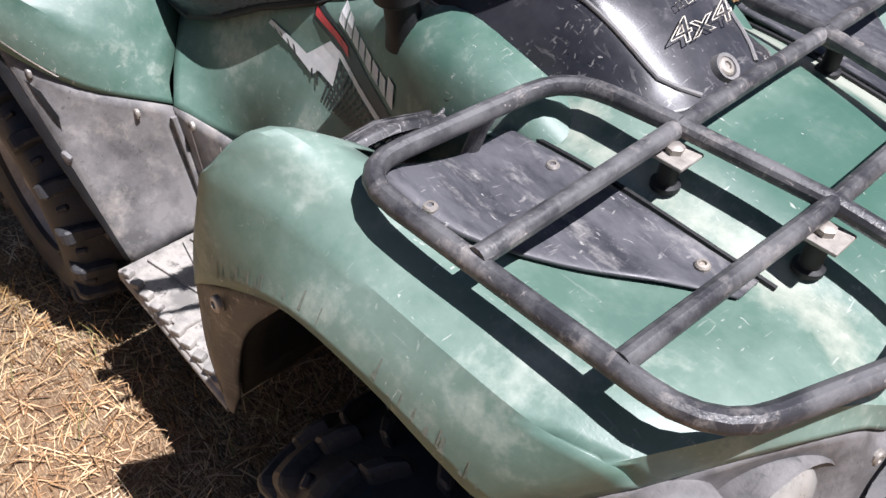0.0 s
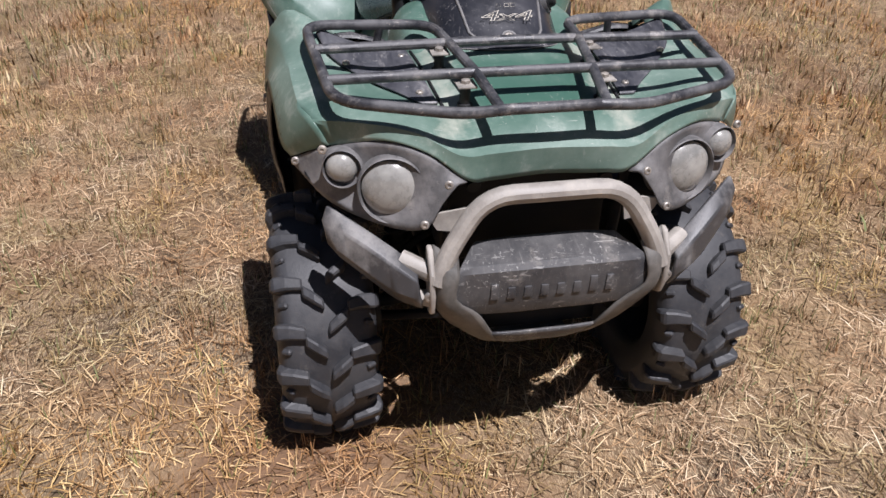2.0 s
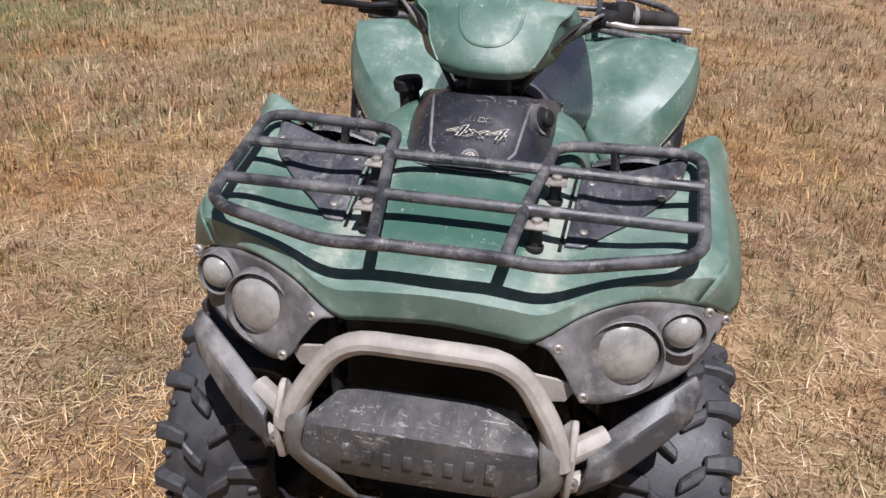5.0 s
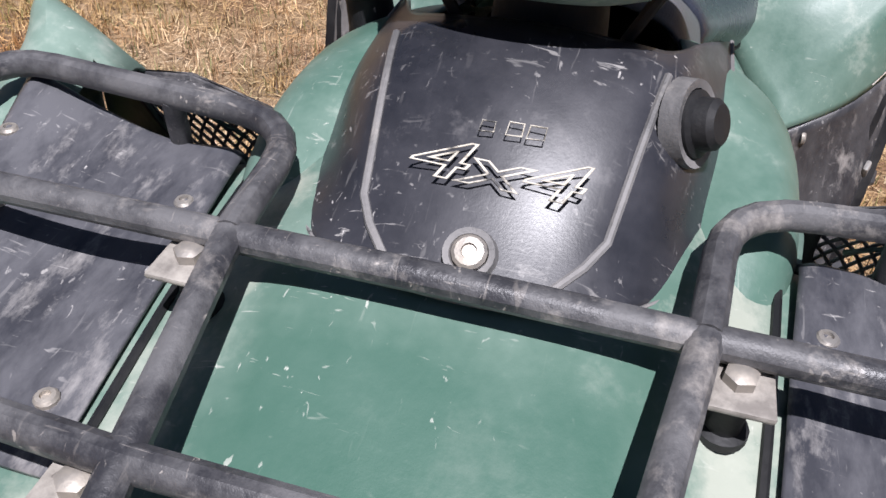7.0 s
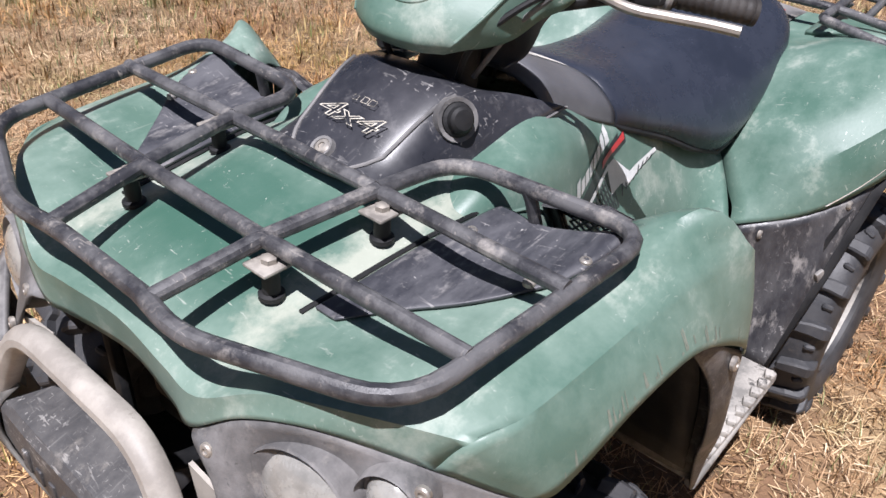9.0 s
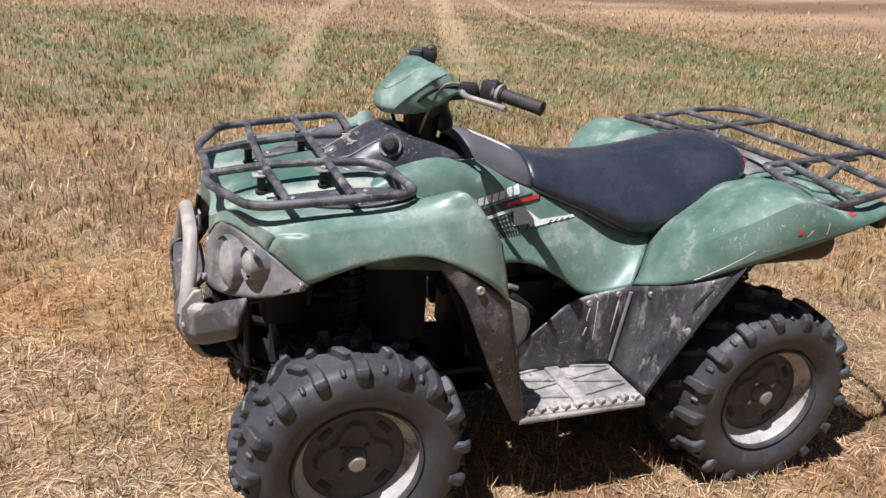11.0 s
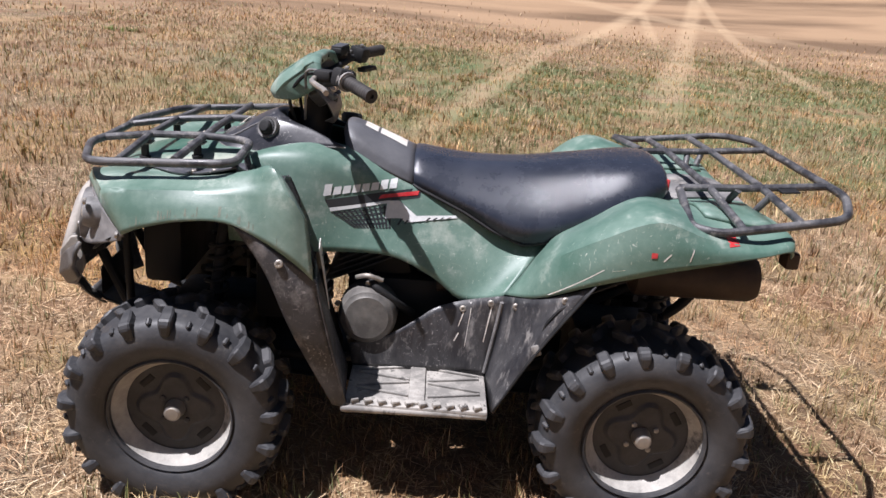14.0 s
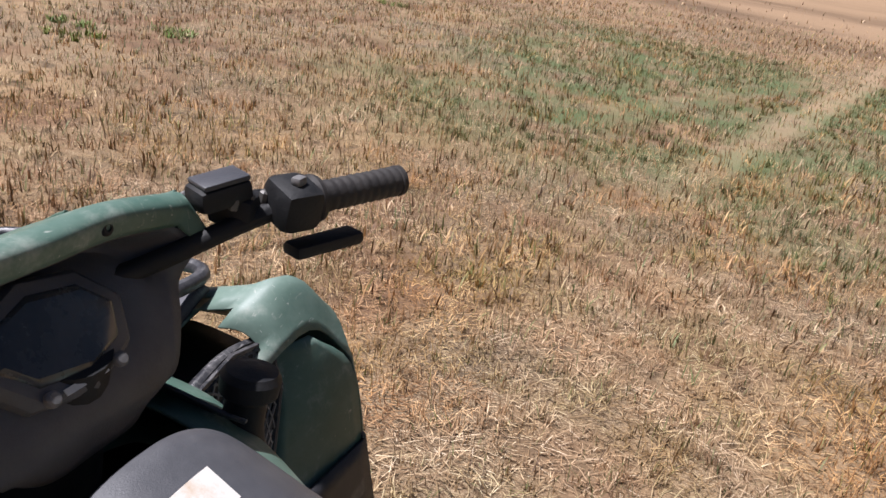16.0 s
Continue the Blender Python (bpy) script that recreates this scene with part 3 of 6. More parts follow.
# worn line sticker with the drive mark
mark = bpy.data.curves.new("drive_mark", "FONT")
mark.body, mark.size, mark.fill_mode, mark.bevel_depth, mark.align_x, mark.align_y = "4x4", 0.050, "NONE", 0.0007, "CENTER", "CENTER"
mark.space_character = 0.95
mark.shear = 0.25
mark.materials.append(CREAM)
mark_ob = tagged(new("drive_mark", mark), "worn cream outline lettering on the cowl")
mark_ob.parent = cowl
up = Vector((0.065, 0, 0.042)).normalized()
side = Vector((0, -1, 0))
mark_ob.matrix_world = Matrix.Translation((-0.558, 0.000, 1.002)) @ Matrix((side, up, side.cross(up))).transposed().to_4x4() @ Matrix.Diagonal((1.62, 0.80, 1, 1)) @ Matrix.Rotation(radians(-1), 4, "Z")

for y0, w, h in ((0.014, 0.010, 0.008), (-0.004, 0.011, 0.010), (-0.018, 0.012, 0.010)):
    corner = [Vector((-0.536, y0, 1.0165)) + side * (w * a) + up * (h * b) for a, b in ((0, 0), (1, 0.1), (1, 1), (0.1, 1))]
    part("mark_box", tube(corner, 0.0007, closed=True, sides_n=5), CREAM, cowl, "worn cream outline box")

# green handlebar pod with the meter towards the rider
pod_half = [
    [(-0.470, 0, 1.082), (-0.466, 0.045, 1.083), (-0.450, 0.078, 1.085), (-0.415, 0.090, 1.087)],
    [(-0.482, 0, 1.104), (-0.474, 0.052, 1.105), (-0.450, 0.096, 1.106), (-0.395, 0.112, 1.092)],
    [(-0.455, 0, 1.145), (-0.448, 0.062, 1.145), (-0.420, 0.118, 1.140), (-0.370, 0.136, 1.105)],
    [(-0.402, 0, 1.190), (-0.397, 0.070, 1.189), (-0.372, 0.134, 1.178), (-0.335, 0.154, 1.130)],
    [(-0.376, 0, 1.203), (-0.374, 0.076, 1.204), (-0.358, 0.154, 1.194), (-0.326, 0.178, 1.146)],
    [(-0.346, 0, 1.217), (-0.345, 0.080, 1.218), (-0.335, 0.164, 1.208), (-0.314, 0.188, 1.158)],
    [(-0.326, 0, 1.211), (-0.325, 0.078, 1.212), (-0.316, 0.160, 1.200), (-0.302, 0.182, 1.158)],
    [(-0.328, 0, 1.190), (-0.327, 0.074, 1.190), (-0.320, 0.148, 1.180), (-0.308, 0.168, 1.154)],
]
pod_side = loft([[r[2], tuple(0.5 * (a + b) for a, b in zip(r[2], r[3])), r[3]] for r in pod_half], 5, 3)
pod_geo = weld(joined(loft(both([r[:3] for r in pod_half]), 5, 5), pod_side, flip(pod_side, -1)))
pod_tree = tree_of(pod_geo)
pod = part("handlebar_pod", pod_geo, FADED, quad, "faded green handlebar cowl", solid=0.004)
ridge = []
for x, y in glide([(-0.375, -0.066), (-0.420, -0.058), (-0.448, -0.036), (-0.456, 0), (-0.448, 0.036), (-0.420, 0.058), (-0.375, 0.066)], 5):
    hit = pod_tree.ray_cast(Vector((x, y, 1.5)), Vector(DOWN))[0]
    ridge.append((hit or Vector((x, y, 1.14))) - Vector((0, 0, 0.001)))
part("pod_ridge", tube(ridge, 0.0038, sides_n=8), FADED, pod)
for s in (1, -1):
    fold = [Vector((x, s * y, z)) for x, y, z in glide([r[2] for r in pod_half[1:6]], 4)]
    part("pod_ridge", tube(fold, 0.0025, sides_n=8), FADED, pod)
for s in (1, -1):
    screw((-0.327, s * 0.062, 1.203), (0.9, 0, 0.3), 0.007, pod, GUT)
meter = part("meter_housing", loft(both([
    [(-0.330, 0, 1.188), (-0.329, 0.073, 1.188), (-0.322, 0.147, 1.178), (-0.310, 0.167, 1.153)],
    [(-0.378, 0, 1.168), (-0.378, 0.065, 1.166), (-0.356, 0.116, 1.154), (-0.318, 0.148, 1.122)],
    [(-0.354, 0, 1.150), (-0.354, 0.060, 1.147), (-0.330, 0.100, 1.132), (-0.298, 0.126, 1.090)],
    [(-0.286, 0, 1.073), (-0.286, 0.052, 1.071), (-0.284, 0.084, 1.060), (-0.285, 0.100, 1.050)],
    [(-0.288, 0, 1.020), (-0.288, 0.042, 1.020), (-0.294, 0.064, 1.024), (-0.310, 0.080, 1.030)]]), 5, 4), COVER, quad, "black meter housing facing the rider", solid=0.003)
slope = Vector((0.072, 0, 0.058)).normalized()
centre = Vector((-0.328, -0.008, 1.1235))


def oval(geo, k):
    """Pressed flatter up and down the meter's slope."""
    fall = slope.cross(Vector((0, 1, 0))).normalized()
    return [Vector(p) - fall * (Vector(p) - centre).dot(fall) * (1 - k) for p in geo[0]], geo[1]


case = part("meter_case", oval(lathe([(-0.04, 0.078), (0.004, 0.084), (0.014, 0.080), (0.017, 0.073)], centre, slope, 8), 0.70), COVER, meter, "dark rounded meter case", bevel=0.012)
part("meter_lens", oval(lathe([(-0.01, 0.066), (0.017, 0.066), (0.021, 0.058)], centre, slope, 8), 0.62), GLASS, case, "hazy dark meter lens", bevel=0.008)
across = Vector((0, 1, 0))
down = slope.cross(across).normalized()
down = down if down.z < 0 else -down
for y in (-0.037, 0.037):
    part("button", lathe([(0, 0.007), (0.005, 0.007), (0.007, 0.005), (0.0075, 0.001)], centre + slope * 0.017 + down * 0.044 + across * y, slope, 14), DUSTY, case, "grey meter button")
for y, w in ((-0.014, 0.020), (0.014, 0.016)):
    part("caption_bar", block((0.0015, w, 0.006), tuple(centre + slope * 0.0185 + down * 0.045 + across * y), 0.0, (0, -39, 0)), WHITE, case, "pale bar of small lettering")
part("emblem_bar", block((0.003, 0.026, 0.008), (-0.369, -0.020, 1.160), 0.0, (0, 20, 0)), WHITE, meter, "pale maker's emblem drawn as a bar")

# steering column, handlebar, grips, levers, cables
part("steering_column", lathe([(0, 0.055), (0.05, 0.05), (0.10, 0.045), (0.16, 0.042)], (-0.36, 0, 0.96), (0.25, 0, 1), 20), GUT, quad, "dark rubber-booted steering column")
bar = part("handlebar", tube(rounded([(-0.158, -0.374, 1.160), (-0.236, -0.268, 1.179), (-0.345, -0.11, 1.134), (-0.388, 0, 1.126), (-0.345, 0.11, 1.136), (-0.266, 0.235, 1.188), (-0.193, 0.382, 1.197)], 0.05), 0.011),
           GUT, quad, "black tubular handlebar")
for s, e, i in ((-1, Vector((-0.156, -0.378, 1.159)), Vector((-0.228, -0.281, 1.176))), (1, Vector((-0.192, 0.384, 1.198)), Vector((-0.243, 0.274, 1.193)))):
    d = (e - i).normalized()
    ln = (e - i).length
    ribs = [(0.0, 0.021), (0.008, 0.021), (0.010, 0.0175)]
    for k in range(9):
        h = 0.014 + k * (ln - 0.02) / 9
        ribs += [(h, 0.0168), (h + 0.003, 0.0178), (h + 0.007, 0.0178), (h + 0.010, 0.0168)]
    ribs += [(ln - 0.006, 0.0185), (ln, 0.018), (ln + 0.001, 0.006), (ln - 0.004, 0.005), (ln - 0.004, 0.001)]
    part("grip", lathe(ribs, i, d, 20), GRIP, bar, "ribbed dark rubber grip")
    part("grip_flange", lathe([(-0.030, 0.019), (-0.026, 0.025), (-0.020, 0.021), (-0.014, 0.027), (-0.008, 0.022), (-0.002, 0.027), (0.003, 0.026), (0.004, 0.018)], i, d, 24), DUSTY if s < 0 else GRIP, bar, "ribbed rubber collar at the grip")
    hub = i - d * 0.03
    part("switch_box", block((0.055, 0.05, 0.050), tuple(hub + Vector((0.004, 0, 0.002))), 0.012, (0, 12, math.degrees(math.atan2(d.y, d.x)) - 90 * s)), GUT, bar, "black switch housing")
    part("switch_button", block((0.012, 0.016, 0.010), tuple(hub + Vector((0.012, s * -0.004, 0.029))), 0.003), DUSTY, bar)
    perch = hub - d * 0.035 + Vector((-0.03, 0, -0.004))
    part("lever_perch", block((0.05, 0.045, 0.032), tuple(perch), 0.009, (0, 0, 15 * s)), GUT, bar)
    lever = tube(rounded([perch + Vector((-0.02, 0, -0.004)), perch + Vector((-0.028, s * 0.05, -0.010)), perch + Vector((0.02, s * 0.14, -0.016)), perch + Vector((0.030, s * 0.175, -0.018))], 0.03), 0.0075, sides_n=10)
    part("brake_lever", lever, STEEL if s < 0 else GUT, bar, "dusty metal brake lever" if s < 0 else "black brake lever")
    part("cable", tube(glide([perch + Vector((-0.01, 0, 0.0)), perch + Vector((-0.06, -s * 0.06, -0.01)), (-0.41, s * 0.10, 1.10), (-0.40, s * 0.06, 1.02)], 6), 0.005, sides_n=8), GUT, bar, "black control cable")
    part("cable", tube(glide([perch + Vector((0.0, 0, 0.01)), perch + Vector((-0.05, -s * 0.03, 0.005)), (-0.36, s * 0.13, 1.12), (-0.37, s * 0.07, 1.03)], 6), 0.004, sides_n=8), DUSTY, bar, "grey control cable")
part("thumb_throttle", block((0.030, 0.095, 0.016), (-0.226, 0.275, 1.146), 0.006, (0, 0, -20)), GUT, bar)
part("brake_reservoir", block((0.042, 0.060, 0.026), (-0.306, 0.194, 1.206), 0.008, (8, 0, -24)), GUT, bar, "black brake fluid reservoir")
part("reservoir_cap", block((0.036, 0.052, 0.006), (-0.306, 0.194, 1.221), 0.002, (8, 0, -24)), COVER, bar, "dark reservoir cap")
for k in range(3):
    part("clamp_bolt", lathe([(0, 0.006), (0.012, 0.006), (0.014, 0.003), (0.0142, 0.001)], (-0.290 + 0.006 * k, 0.195 + 0.018 * k, 1.192), (0.2, 0, 1), 6), ALLOY, bar)
part("grommet", lathe([(0, 0.020), (0.006, 0.030), (0.009, 0.034), (0.004, 0.038), (-0.006, 0.038), (-0.006, 0.020)], (-0.385, 0.196, 0.925), (0.1, 0.55, 0.8), 24, True), RUST, quad, "brown worn grommet in the bodywork")
part("grommet_plug", lathe([(0, 0.021), (0.003, 0.020), (0.004, 0.001)], (-0.385, 0.196, 0.925), (0.1, 0.55, 0.8), 20), GUT, quad)
cap = part("fuel_cap", lathe([(0, 0.027), (0.006, 0.033), (0.024, 0.034), (0.032, 0.029), (0.034, 0.012), (0.035, 0.001)], (-0.262, 0.192, 0.980), (0.05, 0.15, 1), 24), GUT, quad, "black filler cap beside the meter")
part("filler_neck", lathe([(0, 0.030), (0.03, 0.024), (0.062, 0.023)], (-0.266, 0.183, 0.920), (0.05, 0.15, 1), 20), GUT, cap)

# cover between column and seat
cover_half = [
    [(-0.262, 0, 1.006), (-0.258, 0.05, 1.002), (-0.250, 0.095, 0.985), (-0.240, 0.118, 0.958)],
    [(-0.238, 0, 1.030), (-0.236, 0.058, 1.024), (-0.226, 0.104, 0.998), (-0.215, 0.126, 0.953)],
    [(-0.140, 0, 0.998), (-0.140, 0.066, 0.990), (-0.135, 0.120, 0.955), (-0.130, 0.140, 0.914)],
    [(-0.042, 0, 0.958), (-0.042, 0.075, 0.950), (-0.042, 0.132, 0.914), (-0.042, 0.146, 0.878)],
]
cover_geo = loft(both(cover_half), 5, 5)
cover_tree = tree_of(cover_geo)
cover = part("tank_cover", cover_geo, COVER, quad, "dusty cover in front of the seat, greyed for sky reflection", solid=0.004)
for a, b in ((-0.197, -0.158), (-0.151, -0.070)):
    part("warning_label", drape(cover_tree, [(a, -0.030 - 0.2 * (a + 0.2), 1), (b, -0.040 - 0.1 * (b + 0.16), 1), (b, 0.030, 1), (a, 0.034, 1)], DOWN, 0.0015, 5, 5), PAPER, cover, "peeling white warning label")

# seat
seat_half = [
    [(-0.045, 0, 0.944), (-0.045, 0.07, 0.938), (-0.045, 0.120, 0.914), (-0.042, 0.136, 0.892), (-0.040, 0.134, 0.878)],
    [(-0.030, 0, 0.960), (-0.030, 0.085, 0.953), (-0.028, 0.136, 0.918), (-0.026, 0.152, 0.892), (-0.026, 0.148, 0.870)],
    [(0.100, 0, 0.944), (0.100, 0.088, 0.938), (0.100, 0.150, 0.894), (0.105, 0.185, 0.850), (0.108, 0.177, 0.818)],
    [(0.270, 0, 0.948), (0.270, 0.092, 0.938), (0.272, 0.176, 0.876), (0.280, 0.236, 0.802), (0.285, 0.222, 0.744)],
    [(0.440, 0, 0.970), (0.440, 0.105, 0.960), (0.445, 0.182, 0.904), (0.450, 0.232, 0.842), (0.455, 0.220, 0.796)],
    [(0.600, 0, 0.990), (0.600, 0.126, 0.981), (0.600, 0.182, 0.945), (0.600, 0.206, 0.902), (0.600, 0.198, 0.862)],
    [(0.680, 0, 0.985), (0.680, 0.110, 0.976), (0.678, 0.160, 0.945), (0.675, 0.172, 0.915), (0.672, 0.166, 0.888)],
    [(0.706, 0, 0.935), (0.704, 0.095, 0.932), (0.698, 0.140, 0.918), (0.690, 0.150, 0.905), (0.688, 0.150, 0.892)],
]
seat_geo = loft(both(seat_half), 6, 5)
seat = part("seat", seat_geo, VINYL, quad, "smooth black vinyl seat", solid=0.006)
g = np.array(seat_geo[0]).reshape(-1, 41, 3)
for col in (0, 40):
    part("piping", tube([Vector(p) for p in g[::3, col]], 0.006, sides_n=8), GUT, seat, "rolled lower seat edge")
part("rear_tag", block((0.004, 0.03, 0.03), (0.690, -0.135, 0.935), 0.001, (0, 0, 25)), RED, seat, "small red tag at the seat's back")

# green side panels under the seat; they meet the rear fenders in a leaning seam
SEAM = [(0.380, 0.150, 0.772), (0.370, 0.180, 0.755), (0.355, 0.195, 0.740), (0.322, 0.228, 0.712), (0.282, 0.268, 0.670), (0.236, 0.306, 0.620)]
for s in (1, -1):
    rows = [
        [(-0.575, 0.120, 0.910), (-0.575, 0.165, 0.902), (-0.570, 0.200, 0.888), (-0.565, 0.215, 0.840), (-0.560, 0.225, 0.780), (-0.555, 0.230, 0.700)],
        [(-0.470, 0.125, 0.945), (-0.470, 0.170, 0.955), (-0.470, 0.212, 0.938), (-0.465, 0.236, 0.860), (-0.455, 0.248, 0.780), (-0.450, 0.255, 0.700)],
        [(-0.340, 0.120, 0.982), (-0.340, 0.165, 0.978), (-0.340, 0.214, 0.945), (-0.335, 0.236, 0.870), (-0.335, 0.246, 0.780), (-0.330, 0.255, 0.690)],
        [(-0.230, 0.112, 0.968), (-0.230, 0.150, 0.956), (-0.230, 0.190, 0.925), (-0.230, 0.208, 0.860), (-0.225, 0.226, 0.780), (-0.210, 0.250, 0.695)],
        [(-0.110, 0.115, 0.915), (-0.110, 0.140, 0.905), (-0.110, 0.162, 0.880), (-0.105, 0.178, 0.830), (-0.095, 0.205, 0.770), (-0.080, 0.250, 0.690)],
        [(0.020, 0.128, 0.862), (0.020, 0.145, 0.856), (0.020, 0.160, 0.836), (0.025, 0.180, 0.785), (0.030, 0.215, 0.710), (0.035, 0.238, 0.630)],
        [(0.140, 0.140, 0.812), (0.140, 0.158, 0.806), (0.140, 0.170, 0.790), (0.138, 0.196, 0.735), (0.132, 0.225, 0.660), (0.115, 0.245, 0.572)],
        [(0.255, 0.150, 0.770), (0.255, 0.166, 0.764), (0.250, 0.178, 0.752), (0.240, 0.208, 0.708), (0.218, 0.245, 0.650), (0.180, 0.275, 0.590)],
        SEAM,
    ]
    geo = flip(loft(rows, 5, 5), s)
    side_tree = tree_of(geo)
    sp = part("side_panel", geo, FADED, quad, "faded green side panel with maker's decals", solid=0.004)

    def stick(nm, quad_xz, mat, off, label, nu=5, nv=3):
        part(nm, flip(drape(tree_of(flip((geo[0], geo[1]), s)), [(x, 0.2, z) for x, z in quad_xz], (0, -1, 0), off, nu, nv, 0.6), s), mat, sp, label, smooth=False)

    stick("decal_base", [(-0.285, 0.838), (-0.015, 0.872), (-0.02, 0.846), (-0.27, 0.812)], INK, 0.0012, "dark band behind the red decal", 8, 3)
    for k in range(8):
        x0 = -0.290 + k * 0.0257
        z0 = 0.853 + k * 0.0026
        h = 0.030 if k == 0 else (0.024 if k > 5 else 0.020)
        stick("letter_bar", [(x0, z0 - 0.004), (x0 + 0.021, z0 - 0.001), (x0 + 0.024, z0 + h), (x0 + 0.004, z0 + h - 0.002)], WHITE, 0.0022, "white bar in place of the maker's name", 2, 2)
    stick("red_bar", [(-0.138, 0.840), (-0.026, 0.853), (-0.022, 0.864), (-0.130, 0.851)], RED, 0.0026, "red decal bar", 4, 2)
    stick("flash", [(-0.268, 0.806), (-0.110, 0.828), (-0.105, 0.836), (-0.272, 0.816)], WHITE, 0.0022, "white decal flash", 6, 2)
    stick("flash", [(-0.112, 0.834), (-0.078, 0.836), (-0.018, 0.790), (-0.116, 0.788)], WHITE, 0.0022, "white decal flash", 5, 3)
    stick("flash", [(-0.075, 0.794), (-0.055, 0.778), (0.092, 0.796), (0.088, 0.803)], WHITE, 0.0028, "white decal flash", 6, 2)
    for k in range(12):
        x0 = -0.262 + k * 0.014
        stick("hatch", [(x0, 0.804 + 0.13 * (x0 + 0.262)), (x0 + 0.006, 0.805 + 0.13 * (x0 + 0.262)), (x0 * 0.62 - 0.030, 0.762), (x0 * 0.62 - 0.036, 0.762)], INK, 0.0018, "dark hatched decal line", 3, 2)
    for k in range(4):
        z0 = 0.798 - 0.0098 * k
        stick("hatch", [(-0.258 + k * 0.019, z0), (-0.100 - k * 0.004, z0 + 0.018 - 0.004 * k), (-0.100 - k * 0.004, z0 + 0.0215 - 0.004 * k), (-0.258 + k * 0.019, z0 + 0.0035)], INK, 0.0020, "dark hatched decal line", 6, 2)
    for k in range(8):
        x0 = -0.070 + k * 0.020
        stick("hatch", [(x0, 0.788 + k * 0.0012), (x0 + 0.007, 0.789 + k * 0.0012), (x0 - 0.004, 0.772 + k * 0.0028), (x0 - 0.010, 0.772 + k * 0.0028)], INK, 0.0032, "dark hatched decal line", 2, 2)

# rear bodywork
rear_half = [
    [(x + 0.003, y - 0.001, z + 0.002) for x, y, z in SEAM],
    [(0.415, 0.145, 0.795), (0.408, 0.194, 0.790), (0.378, 0.258, 0.798), (0.354, 0.328, 0.796), (0.332, 0.402, 0.766), (0.316, 0.430, 0.670)],
    [(0.480, 0.140, 0.825), (0.482, 0.210, 0.845), (0.468, 0.310, 0.872), (0.456, 0.420, 0.888), (0.446, 0.508, 0.872), (0.430, 0.522, 0.748)],
    [(0.580, 0.120, 0.860), (0.570, 0.220, 0.898), (0.570, 0.320, 0.938), (0.566, 0.440, 0.950), (0.570, 0.544, 0.936), (0.572, 0.566, 0.808)],
    [(0.700, 0.100, 0.885), (0.700, 0.220, 0.900), (0.690, 0.320, 0.928), (0.690, 0.430, 0.926), (0.700, 0.544, 0.902), (0.705, 0.566, 0.842)],
    [(0.830, 0.080, 0.900), (0.830, 0.220, 0.905), (0.830, 0.320, 0.910), (0.830, 0.420, 0.906), (0.835, 0.520, 0.888), (0.835, 0.550, 0.868)],
    [(0.925, 0.070, 0.895), (0.930, 0.220, 0.900), (0.935, 0.320, 0.905), (0.930, 0.410, 0.908), (0.920, 0.495, 0.905), (0.905, 0.532, 0.880)],
    [(0.940, 0.070, 0.865), (0.945, 0.220, 0.868), (0.950, 0.320, 0.870), (0.945, 0.410, 0.872), (0.935, 0.490, 0.870), (0.915, 0.525, 0.862)],
]
fender_skin, rear_fenders = {}, {}
for s in (1, -1):
    rear_wall = loft([[r[4], tuple(0.5 * (a + b) + c for a, b, c in zip(r[4], r[5], (0, 0.007, 0.003))), r[5]] for r in rear_half], 5, 4)
    rear_geo = fender_skin[s] = flip(weld(joined(loft([r[:5] for r in rear_half], 5, 5), rear_wall)), s)
    rear_tree = tree_of(rear_geo)
    rf = rear_fenders[s] = part("rear_fender", rear_geo, FADED, quad, "faded green rear fender with a small red sticker", solid=0.004)
    for x, z, w, h, nm in ((0.556, 0.850, 0.014, 0.014, "red_sticker"), (0.748, 0.888, 0.030, 0.016, "red_sticker")):
        part(nm, flip(drape(tree_of(flip(rear_geo, s)), [(x, 0.6, z), (x + w, 0.6, z + 0.002), (x + w, 0.6, z + h), (x, 0.6, z + h)], (0, -1, 0), 0.002, 3, 3, 0.4), s), RED, rf, "small red sticker")
    part("tail_reflector", block((0.035, 0.055, 0.045), (0.940, s * 0.462, 0.842), 0.008), RUST, quad, "brown-black rear lamp housing")
    part("storage_lid", joined(drape(tree_of(rear_geo), [(0.72, s * 0.20, 1), (0.90, s * 0.20, 1), (0.90, s * 0.42, 1), (0.72, s * 0.42, 1)], DOWN, 0.010, 6, 6)), FADED, rf, solid=0.01)
part("rear_deck", loft(both([[(0.66, 0, 0.885), (0.66, 0.06, 0.886), (0.66, 0.14, 0.882)], [(0.78, 0, 0.915), (0.78, 0.06, 0.914), (0.78, 0.14, 0.905)], [(0.92, 0, 0.905), (0.92, 0.06, 0.905), (0.92, 0.14, 0.898)],
     [(0.945, 0, 0.86), (0.945, 0.06, 0.86), (0.945, 0.14, 0.86)]]), 4, 3), DUSTY, quad, "dusty grey rear deck", solid=0.004)

